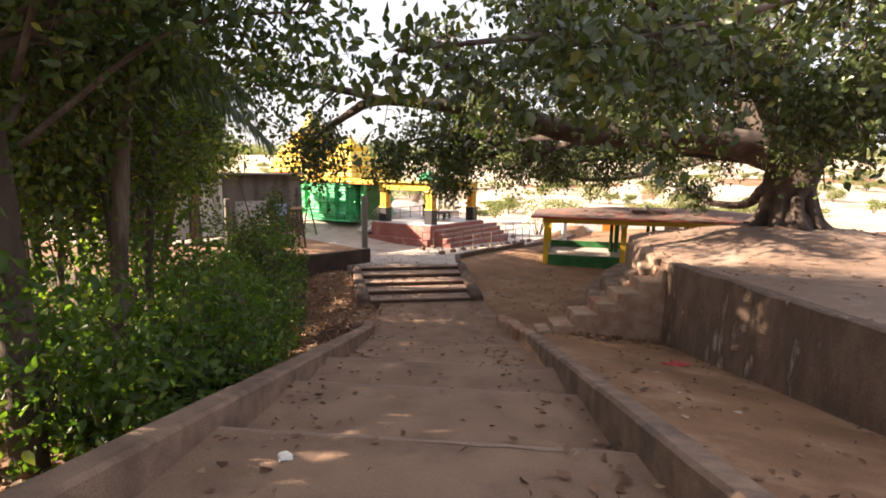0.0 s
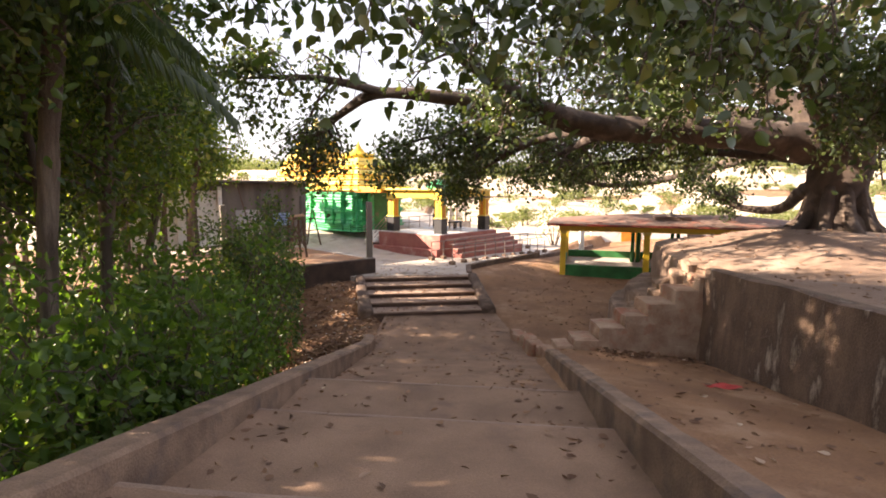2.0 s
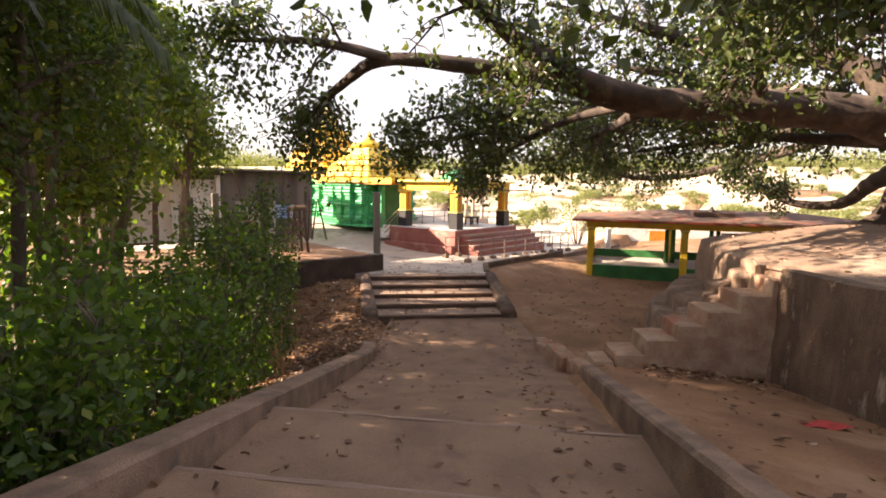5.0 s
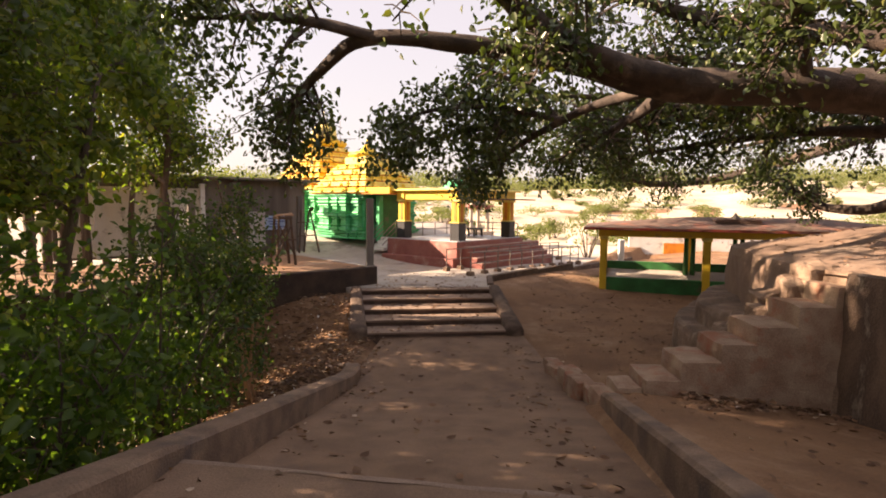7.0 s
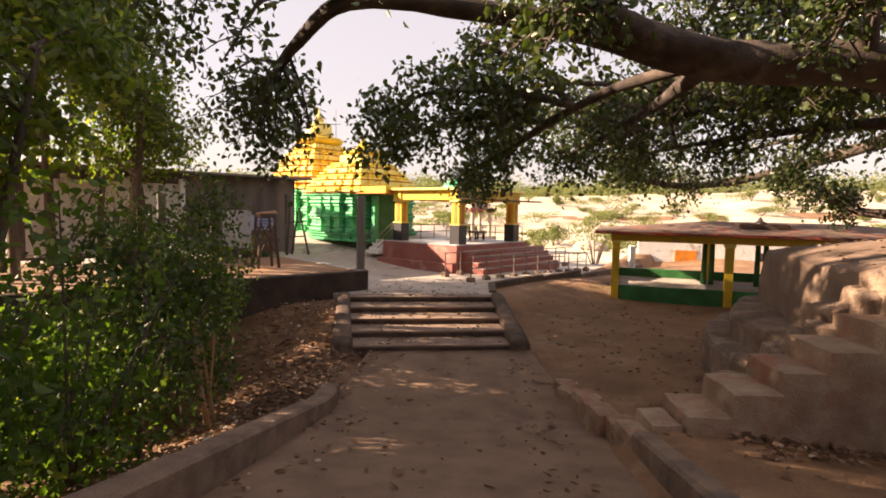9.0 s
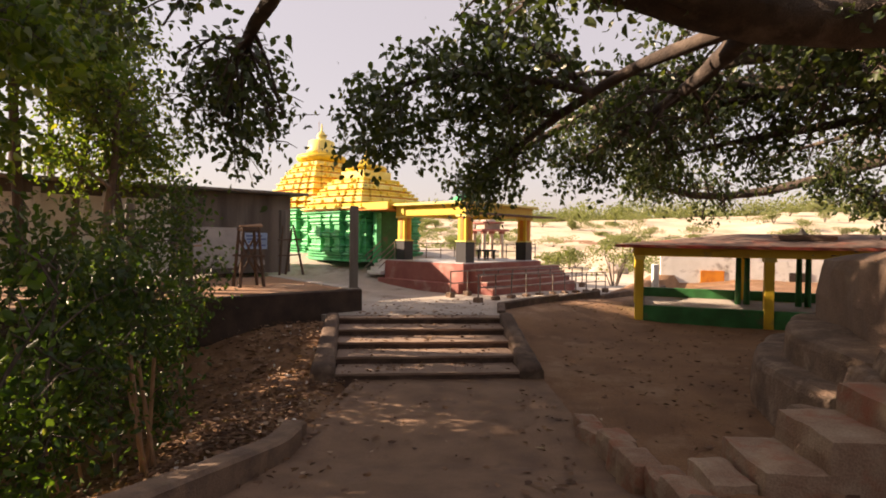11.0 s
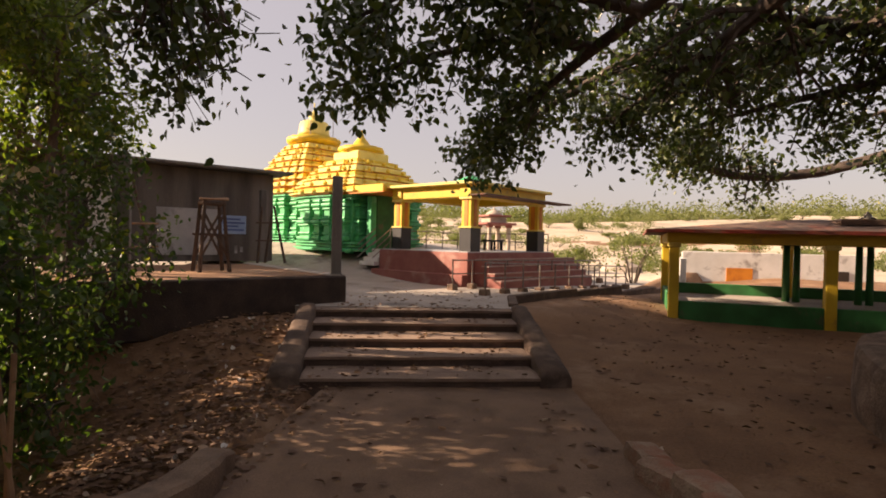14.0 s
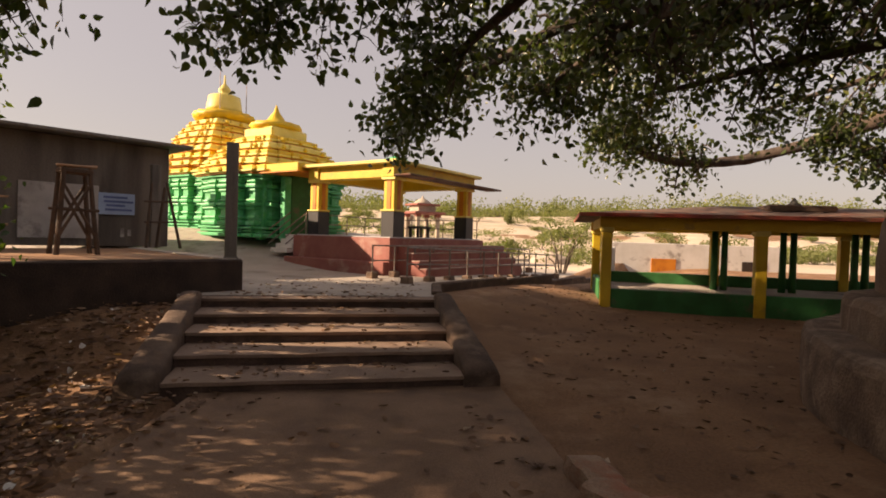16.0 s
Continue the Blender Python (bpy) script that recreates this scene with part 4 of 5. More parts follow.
for i, (x, y, h, lean) in enumerate(wood_places):
    rs = random.Random(100 + i)
    z = 0.85 if lean == 3 else ground_z(x, y)
    lx, ly = rs.uniform(-1.0, 1.0), rs.uniform(-0.9, 0.9)
    r0 = 0.15 if i == 0 else rs.uniform(0.03, 0.045) if lean == 2 else rs.uniform(0.05, 0.09) if x > -6.5 else rs.uniform(0.09, 0.15)
    trunk = [(0, 0, -0.3, r0 * 1.25), (0.1 * lx, 0.1 * ly, h * 0.25, r0), (0.62 * lx, 0.4 * ly, h * 0.55, r0 * 0.7), (lx, ly, h * 0.85, r0 * 0.3)]
    limbs = []
    near = x > -6.5 or lean == 3
    tall = 14 if lean == 3 else 10 if lean == 2 else 15 if h > 11 else 11
    for k in range(tall):
        u = 0.22 + 0.76 * k / (tall - 1)
        a = rs.uniform(0, 6.28)
        L = (rs.choice((0.45, 0.6, 1.0, 1.5, 1.8)) if lean == 2 else rs.uniform(1.3, 2.5)) * (1.15 - 0.55 * u) * ((1.1 if near and y > 5.5 else 1.7) if h * u > 7.5 else 1.0) * (0.8 if near and lean < 2 and y > 5.5 else 1.0)
        p = (lx * u * 0.9, ly * u * 0.9, h * u * 0.85)
        floor_z = (3.0 if lean == 3 else 0.9 if lean == 2 else 5.2 if y > 11.5 else 3.4 - z) if near else 0.3 - 0.55 * x
        if p[2] + 0.15 * L < floor_z or (near and lean < 2 and p[2] < 3.6 and k % 3 == 0):
            continue
        limbs.append(([(*p, r0 * 0.45), (p[0] + L * 0.5 * math.cos(a), p[1] + L * 0.5 * math.sin(a), p[2] + 0.35 * L, r0 * 0.28), (p[0] + L * math.cos(a), p[1] + L * math.sin(a), p[2] + 0.45 * L, 0.012)], 0.45 if lean == 2 else 0.15, 6 if lean == 2 else (11 if y < 9.0 else 7) if near else 12, 0.75 if lean == 2 else 1.0, 5, (8 if lean == 2 else 9) if near else 8, 0.24 if near else 0.28, 0.4, 0.15))
    if i == 0:
        for a, b, c in (((0.1, 0, 5.0), (1.0, -0.2, 5.6), (2.0, -0.3, 5.3)), ((0.1, 0, 5.6), (0.9, 0.6, 6.2), (1.9, 1.1, 6.1)), ((0.1, 0, 4.4), (0.3, 0.8, 5.0), (0.6, 1.6, 5.0)), ((0.1, 0, 4.2), (-0.8, 0.3, 4.9), (-1.6, 0.5, 5.0)), ((0.1, 0, 3.6), (-0.2, 0.9, 4.2), (-0.5, 1.7, 4.1)), ((0.2, 0, 3.4), (1.5, 0.5, 4.6), (2.9, 0.9, 4.9)), ((0.3, 0, 4.6), (1.5, 0.9, 6.0), (2.8, 1.5, 6.5)), ((0.2, 0, 4.0), (1.3, -0.6, 5.3), (2.6, -0.7, 5.8)), ((0.3, 0, 5.4), (1.2, 0.1, 6.9), (2.3, 0.2, 7.5))):
            limbs.append(([(*a, 0.035), (*b, 0.025), (*c, 0.01)], 0.25, 15, 0.95, 5, 10, 0.24, 0.4, 0.15))
    # lean 1 and 2 take the leaf copy with shade in its colour
    grow_tree("slender_tree", (x, y, z), "slender leafy woodland tree with thin dark trunk", limbs, trunk, "bark_dark", "leaf_shade" if lean in (1, 2) else "leaf_wood", 200 + i, 0.17 if lean == 3 else 0.125 if near else 0.25, 7, group="wood beside the path", wide=0.26, keep=off_path)

# bushes by the left kerb
bush_places = [(-3.0, 11.4, 2.5), (-3.2, 10.0, 2.3), (-2.4, 8.7, 1.7), (-3.0, 7.6, 1.6), (-3.5, 5.6, 2.4), (-4.4, 9.4, 2.9), (-5.4, 15.4, 1.6), (-2.3, 3.6, 1.3), (-4.9, 12.2, 2.3), (-5.2, 6.8, 2.0), (-6.0, 17.0, 1.5), (-2.3, 0.8, 1.5), (-2.0, 6.2, 1.1), (-4.2, 2.2, 2.2), (-4.0, 13.0, 2.2), (-5.7, 4.2, 2.6), (-7.2, 6.2, 2.6), (-6.4, 9.2, 2.6), (-7.4, 11.4, 2.4), (-8.2, 3.2, 2.8), (-6.0, 0.8, 2.4), (-9.2, 8.4, 2.8), (-4.2, 7.3, 2.2), (-3.9, -0.9, 2.2), (-9.8, 12.6, 2.6), (-7.4, 14.2, 2.0), (-5.6, 11.0, 2.4), (-2.2, 5.0, 1.2)]
for i, (x, y, h) in enumerate(bush_places):
    rs = random.Random(300 + i)
    z = ground_z(x, y)
    limbs = []
    for k in range(8):
        a = k * 0.785 + rs.uniform(-0.3, 0.3)
        L = h * rs.choice((0.5, 0.65, 0.8, 0.95, 1.1, 1.45))
        w = rs.uniform(0.15, 0.55)
        limbs.append(([(0.03 * math.cos(a), 0.03 * math.sin(a), 0.0, 0.022), (0.5 * w * L * math.cos(a), 0.5 * w * L * math.sin(a), 0.55 * L, 0.016), (w * L * math.cos(a), w * L * math.sin(a), L, 0.006)], 0.12, 6, 0.75, 5, 7, 0.2, 0.4, 0.05))
    grow_tree("bush", (x, y, z), "dense bright green bush beside the kerb", limbs, [(0, 0, -0.2, 0.05), (0, 0, 0.1, 0.04), (0.02, 0, 0.5, 0.02)], "bark_dark", "leaf_bush", 400 + i, 0.13, 5, group="bushes by the kerb", wide=0.27, keep=off_path)

# a palm leaning out of the wood, its fronds hanging over the kerb
def palm(base, top, fronds, seed):
    rs = np.random.RandomState(seed)
    root = thing("palm_tree", base, "palm with dark trunk and long drooping feathery fronds", "tree")
    b, t = Vector(base), Vector(top)
    rows = spread([(0, 0, -0.3, 0.16), (*((t - b) * 0.35 + Vector((-0.12, 0, 0))), 0.12), (*((t - b) * 0.7 + Vector((-0.10, 0, 0))), 0.11), (*(t - b), 0.12)], 18)
    Shape().tube([r[:3] for r in rows], [r[3] * (1.06 if k % 2 else 0.97) for k, r in enumerate(rows)], 12, rough=0.2).part("trunk", "bark_dark", root, smooth=True)
    for k in range(fronds):
        a = 2 * math.pi * (k + 0.3 * rs.rand()) / fronds
        L, lift = rs.uniform(1.5, 2.1), rs.uniform(-0.1, 0.75)
        out = Vector((math.cos(a), math.sin(a), 0))
        rib = [(*((t - b) + out * (L * u) + Vector((0, 0, L * (lift * u - (0.55 + 0.5 * lift) * u * u)))), 0.022 * (1 - 0.85 * u) + 0.003) for u in [q / 12 for q in range(13)]]
        fr = Shape().tube([r[:3] for r in rib], [r[3] for r in rib], 5)
        vs, fs = [], []
        side = Vector((-math.sin(a), math.cos(a), 0))
        for q in range(46):
            u = 0.14 + 0.86 * q / 46
            i0 = min(int(u * 12), 11)
            p = Vector(rib[i0][:3]).lerp(Vector(rib[i0 + 1][:3]), u * 12 - i0)
            for sg in (-1, 1):
                ln = (0.62 - 0.35 * abs(u - 0.45)) * rs.uniform(0.8, 1.1)
                tip = p + side * (sg * ln * 0.42) + out * (0.22 * ln) + Vector((0, 0, -ln * rs.uniform(0.6, 0.9)))
                mid = p.lerp(tip, 0.5) + Vector((0, 0, 0.07))
                w = out * 0.014
                n0 = len(vs)
                vs += [p - w, p + w, mid + w * 1.3, tip, mid - w * 1.3]
                fs += [(n0, n0 + 1, n0 + 2, n0 + 4), (n0 + 4, n0 + 2, n0 + 3)]
        fr.add(vs, fs).part("frond", "leaf_palm", root)
    return root


palm((-3.35, 6.1, ground_z(-3.35, 6.1)), (-3.05, 6.2, 5.9), 15, 21)

# stakes and stubs among the bushes
for i, (x, y, L, tx, ty, r, mat) in enumerate([(-3.45, 8.3, 0.95, 8, -10, 0.045, "bark_dark"), (-3.12, 14.85, 2.0, 3, -5, 0.045, "bamboo"), (-3.0, 14.95, 1.7, -3, -12, 0.035, "bamboo"), (-3.2, 15.05, 1.8, 4, 6, 0.035, "bamboo"), (-2.95, 14.7, 1.5, -3, -16, 0.03, "bamboo"), (-3.5, 13.8, 2.4, 4, -14, 0.025, "bamboo"), (-4.2, 15.0, 2.3, 3, -12, 0.03, "bamboo")]):
    z = ground_z(x, y)
    m = pose(x, y, z, tx, ty, 0)
    s = Shape().tube([m @ Vector((0, 0, -0.2)), m @ Vector((0.01, 0, L * 0.5)), m @ Vector((0, 0.02, L))], [r, r * 0.9, r * 0.8], 7)
    tagged(s.part("stake", mat), "dry broken wooden stake stuck in the soil", "stake", "stakes by the kerb")

# ---- old building on its raised platform ----
BA = 45.0
plat = thing("building_platform", pose(-1.72, 22.62, 0.0, 0, 0, BA), "raised earth-topped platform with dark masonry edge", "platform", kind="structure")
# local x runs along the front edge away from the way, negative towards the wood; local y goes back to the wall
Shape().box((-5.6, 3.05, 0.26), (11.2, 6.1, 1.16), 0.03, (0, 0, 0), 0.01).part("plinth", "darkbase", plat)
Shape().sheet([-11.1 + 0.3 * i for i in range(37)], [0.14 + 0.3 * i for i in range(20)], lambda x, y: 0.855 + 0.02 * noise.noise(Vector((x, y, 1)))).part("earth_floor", "soil", plat)
Shape().box((-0.22, 3.05, 0.85), (0.42, 6.0, 0.05), 0.015).part("edge_strip", "terrace", plat)

bld = thing("old_building", pose(-6.55, 29.45, 0.84, 0, 0, BA), "grimy windowless plastered building with thin flat roof", "building")
Shape().box((-5.0, 2.2, 1.6), (10.0, 4.4, 3.2), 0.02).part("wall", "darkwall", bld, "soot-streaked grey plaster wall")
Shape().box((-5.0, 2.1, 3.27), (11.1, 5.4, 0.10), 0.02).part("roof", "concrete", bld, "thin overhanging concrete roof slab")
Shape().box((-2.98, -0.02, 1.02), (1.95, 0.05, 1.6), 0.01).part("panel", "panel", bld, "whitewashed rectangular wall panel")
Shape().box((-7.2, -0.03, 1.45), (5.0, 0.06, 2.7), 0.02).part("white_wall", "white", bld, "whitewashed far wall bay")
for k in range(3):
    Shape().box((-4.8 - 1.9 * k, -0.14, 1.5), (0.2, 0.2, 3.0), 0.02).part("pier", "white", bld, "whitewashed wall pier")
Shape().box((-6.1, -0.07, 1.15), (0.5, 0.03, 1.7), 0.01).part("opening", "door", bld, "dark narrow opening")
Shape().box((0.02, 2.2, 1.5), (0.04, 4.2, 2.9), 0.01).part("side_panel", "white", bld, "whitewashed end wall")
sg = Shape().box((-1.52, -0.05, 1.30), (1.0, 0.03, 0.66), 0.006).part("sign_board", "sign", bld, "pale blue painted sign with dark lettering")
for k, (w, z) in enumerate([(0.66, 1.50), (0.8, 1.37), (0.52, 1.25), (0.74, 1.12)]):
    Shape().box((-1.52 + (0.05 if k % 2 else -0.04), -0.07, z), (w, 0.012, 0.065), 0.003).part("writing_bar", "ink", sg)
for k in range(2):
    Shape().box((-1.35 + 0.2 * k, -0.01, 0.42), (0.10, 0.02, 0.28 - 0.08 * k), 0.004).part("white_stroke", "panel", bld)


def post(x, y, z, h, w, rz, label):
    p = thing("concrete_post", pose(x, y, z, 0, 0, rz), label, "post", "platform posts")
    Shape().box((0, 0, h / 2), (w, w, h), 0.015, (0, 0, 0), 0.004).part("shaft", "concrete", p)
    Shape().box((0, 0, 0.03), (w + 0.04, w + 0.04, 0.06), 0.01).part("foot", "concrete", p)
    return p


post(-2.0, 22.66, 0.84, 2.40, 0.24, 20, "plain square grey concrete post at the platform corner")
post(-5.2, 19.45, 0.80, 2.42, 0.30, 30, "plain square grey concrete post near the wood")
post(-6.45, 28.4, 0.84, 2.55, 0.26, 40, "plain square grey concrete post before the wall")
post(-7.3, 20.4, 0.84, 2.3, 0.22, 40, "plain square grey concrete post among the trees")

trestle = thing("timber_trestle", pose(-5.1, 22.5, 0.85, 0, 0, 48), "rough timber trestle stand with crossed braces", "trestle")
legs = [(-0.36, -0.24), (0.36, -0.24), (-0.36, 0.24), (0.36, 0.24)]
for x, y in legs:
    Shape().tube([(x, y, 0), (x * 0.75, y * 0.8, 1.0), (x * 0.62, y * 0.7, 1.75)], [0.05, 0.045, 0.04], 7, rough=0.2).part("leg", "wood", trestle)
for y in (-0.27, 0.27):
    Shape().tube([(-0.33, y * 0.85, 0.35), (0.25, y * 0.7, 1.45)], [0.03, 0.028], 6).part("brace", "wood", trestle)
    Shape().tube([(0.33, y * 0.85, 0.35), (-0.25, y * 0.7, 1.45)], [0.03, 0.028], 6).part("brace", "wood", trestle)
    Shape().tube([(-0.38, y * 0.8, 0.92), (0.38, y * 0.8, 0.90)], [0.03, 0.03], 6).part("rung", "wood", trestle)
Shape().box((0, 0, 1.68), (0.56, 0.42, 0.10), 0.02, (0, 1, 0)).part("top_frame", "wood", trestle)
for k in range(4):
    Shape().tube([(-0.36 + 0.05 * k, -0.2 + 0.12 * k, 1.77), (0.34 + 0.04 * k, -0.17 + 0.12 * k, 1.78 + 0.02 * k)], [0.028, 0.026], 6).part("pole", "bamboo", trestle)
small = thing("pole_stand", pose(-5.75, 27.5, 0.85, 0, 0, 40), "lashed timber poles leaning at the platform edge", "pole stand")
for x0, y0, x1, y1, h in [(-0.45, 0, -0.3, 0.1, 1.9), (0.45, -0.1, 0.1, 0.1, 1.95), (-0.1, 0.35, 0.05, 0.1, 1.8)]:
    Shape().tube([(x0, y0, 0), ((x0 + x1) / 2, (y0 + y1) / 2, h / 2), (x1, y1, h)], [0.045, 0.04, 0.035], 6).part("pole", "wood", small)
for z in (0.75, 1.35):
    Shape().tube([(-0.5, 0.05, z), (0.4, 0.05, z + 0.03)], [0.028, 0.028], 6).part("rung", "wood", small)
lad = thing("leaning_pole", pose(-7.2, 22.9, 0.85, 0, 0, 45), "bamboo pole with rungs leaning near the wall", "pole")
Shape().tube([(0.25, 0, 0), (0.0, 0.2, 1.4), (-0.3, 0.5, 3.1)], [0.036, 0.032, 0.026], 7).part("shaft", "wood", lad)
for z in (0.55, 1.15):
    Shape().tube([(-0.45, 0.1, z), (0.4, 0.08, z + 0.02)], [0.025, 0.025], 6).part("rung", "bamboo", lad)

# ---- temple: tower, hall and open pavilion in one line ----
UA = 54.5
U, V = Vector((math.cos(radians(UA)), math.sin(radians(UA)), 0)), Vector((-math.sin(radians(UA)), math.cos(radians(UA)), 0))


def at_uv(o, u, v, z):
    p = Vector((o[0], o[1], 0)) + U * u + V * v
    return pose(p.x, p.y, z, 0, 0, UA)


PB = (0.90, 28.75)
DECK = 1.36
pav = thing("pavilion", at_uv(PB, 0, 0, 0.0), "open four-column pavilion in yellow paint on a red plinth", "pavilion")
LU, LV = 4.3, 3.4
Shape().box((LU / 2, LV / 2, DECK / 2), (LU + 1.4, LV + 1.0, DECK - 0.02), 0.02).part("plinth", "red", pav, "oxide-red painted plinth")
Shape().box((LU / 2 - 0.15, LV / 2 + 0.1, 0.30), (LU + 1.6, LV + 1.15, 0.62), 0.02).part("ledge", "red", pav)
Shape().box((LU / 2, LV / 2, DECK + 0.012), (LU + 1.2, LV + 0.8, 0.03), 0.008).part("floor", "marble", pav, "pale polished tile floor")
for k in range(4):
    Shape().box((LU / 2 + 0.8, -0.50 - 0.27 * k - 0.14, (1.12 - 0.23 * k) / 2), (LU + 2.2, 0.31, 1.12 - 0.23 * k), 0.02).part("step", "red", pav, "oxide-red step")
    Shape().box((LU / 2 + 0.8, -0.50 - 0.27 * k - 0.15, 1.12 - 0.23 * k + 0.012), (LU + 2.21, 0.33, 0.035), 0.01, (0, 0, 0), 0.003).part("tread", "dusty", pav, "dusty pale step tread")
for cu, cv in [(0, 0), (LU, 0), (0, LV), (LU, LV)]:
    c = Shape().box((cu, cv, DECK + 0.42), (0.54, 0.54, 0.84), 0.02).part("column_base", "black", pav, "black painted column dado")
    sh = Shape().box((cu, cv, DECK + 1.36), (0.44, 0.44, 1.06), 0.02).part("column", "yellow", pav, "yellow column with orange stripes")
    for dx, dy in ((1, 0), (-1, 0), (0, 1), (0, -1)):
        Shape().box((cu + dx * 0.222, cv + dy * 0.222, DECK + 1.36), (0.03 if dx else 0.17, 0.03 if dy else 0.17, 0.98), 0.006).part("stripe", "orange", sh)
    Shape().box((cu, cv, DECK + 1.885), (0.58, 0.58, 0.10), 0.02).part("capital", "pale", pav)
    Shape().box((cu, cv, DECK + 0.87), (0.58, 0.58, 0.06), 0.015).part("collar", "pale", pav)
BZ = DECK + 1.92
for (cx, cy, sx, sy) in [(LU / 2, 0, LU + 0.6, 0.5), (LU / 2, LV, LU + 0.6, 0.5), (0, LV / 2, 0.5, LV - 0.5), (LU, LV / 2, 0.5, LV - 0.5)]:
    Shape().box((cx, cy, BZ + 0.22), (sx, sy, 0.44), 0.015).part("beam", "yellow", pav)
Shape().box((LU / 2, LV / 2, BZ + 0.48), (LU + 0.95, LV + 0.95, 0.11), 0.02).part("roof_slab", "pale", pav, "pale yellow flat roof slab")
Shape().box((LU / 2 + 0.5, -0.58, BZ + 0.06), (LU + 1.6, 0.66, 0.06), 0.015).part("eave", "roof", pav, "thin projecting eave slab")
Shape().lathe([(0.8, 0), (0.8, 0.1), (0.7, 0.26), (0.45, 0.42), (0.16, 0.52), (0.06, 0.6), (0.02, 0.7)], (LU / 2, LV / 2, BZ + 0.53), 20).part("dome", "green", pav, "small green dome", smooth=True)


def railing(name, start, end, z0, z1, count, label):
    s, e = Vector((*start, z0)), Vector((*end, z1))
    r = thing(name, (s.x, s.y, z0), label, "railing", "pavilion railings")
    for k in range(count):
        p = s.lerp(e, k / (count - 1)) - s
        Shape().box((p.x, p.y, p.z + 0.07), (0.26, 0.26, 0.22), 0.03, (0, 0, UA), 0.01).part("foot_block", "kerb", r)
        Shape().tube([(p.x, p.y, p.z + 0.1), (p.x, p.y, p.z + 0.95)], [0.025, 0.025], 8).part("upright", "steel", r)
    for h in (0.5, 0.93):
        Shape().tube([(0, 0, h), tuple(e - s + Vector((0, 0, h)))], [0.022, 0.022], 8).part("rail", "steel", r)
    return r


railing("railing", (0.5, 26.75), (6.3, 33.9), 0.21, 0.10, 11, "long double pipe railing on concrete blocks")
railing("railing", (1.55, 25.3), (7.3, 33.4), 0.21, -0.1, 11, "outer double pipe railing on concrete blocks")
pr = thing("deck_railing", at_uv(PB, 0, 0, DECK), "low steel railing along the pavilion floor", "railing", "pavilion railings")
for u0, v0, u1, v1 in [(-0.3, LV + 0.3, LU + 0.5, LV + 0.3), (LU + 0.5, -0.3, LU + 0.5, LV + 0.3)]:
    for k in range(6):
        a = k / 5
        Shape().tube([(u0 + (u1 - u0) * a, v0 + (v1 - v0) * a, 0), (u0 + (u1 - u0) * a, v0 + (v1 - v0) * a, 0.75)], [0.022, 0.022], 7).part("upright", "steel", pr)
    for h in (0.4, 0.74):
        Shape().tube([(u0, v0, h), (u1, v1, h)], [0.02, 0.02], 7).part("rail", "steel", pr)
stair = thing("pavilion_stair", at_uv(PB, -0.75, LV + 1.05, 0.72), "short pale stair with sloping pipe handrails", "stair")
for k in range(4):
    Shape().box((0.22 * k, 0.0, 0.08 * (k + 1)), (0.24, 0.9, 0.16 * (k + 1)), 0.015).part("step", "white", stair)
for y in (-0.45, 0.45):
    for h in (0.3, 0.55, 0.8):
        Shape().tube([(-0.2, y, h), (0.75, y, h + 0.66)], [0.022, 0.022], 7).part("handrail", "steel", stair)


PLAN = ((1.0, 1.0), (0.74, 1.06), (1.06, 0.74), (0.42, 1.12), (1.12, 0.42))


def tier_roof(root, cx, cy, z, half, steps, shrink, rise):
    """Stepped curved roof tiers on a stepped plan, yellow with orange lips and small antefixes."""
    h = half
    for k in range(steps):
        body, line, lip = Shape(), Shape(), Shape()
        for q, (fx, fy) in enumerate(PLAN):
            e = 0.006 * q
            body.box((cx, cy, z + rise * 0.56), (2 * h * fx, 2 * h * fy, rise * 0.78 - e), 0.05)
            line.box((cx, cy, z + rise * 0.05), (2 * h * fx + 0.16, 2 * h * fy + 0.16, rise * 0.20 - e), 0.025)
            lip.box((cx, cy, z + rise * 0.27), (2 * h * fx + 0.30, 2 * h * fy + 0.30, rise * 0.26 - e), 0.045)
        body.part("roof_tier", "pale" if k % 2 else "yellow", root)
        line.part("tier_line", "orange", root)
        lip = lip.part("tier_lip", "pale", root)
        n = max(3, int(h * 2.4))
        for sd in range(4):
            for q in range(n):
                u = -1 + 2 * (q + 0.5) / n
                out = h * (1.12 if abs(u) < 0.42 else 1.06 if abs(u) < 0.74 else 1.0) + 0.14
                x, y = ((u * h, -out), (u * h, out), (-out, u * h), (out, u * h))[sd]
                Shape().lathe([(0.09, 0), (0.11, 0.05), (0.07, 0.12), (0.015, 0.17)], (cx + x, cy + y, z + rise * 0.26), 6).part("antefix", "yellow", lip)
        z += rise
        h *= shrink[k] if k < len(shrink) else shrink[-1]
    return z, h


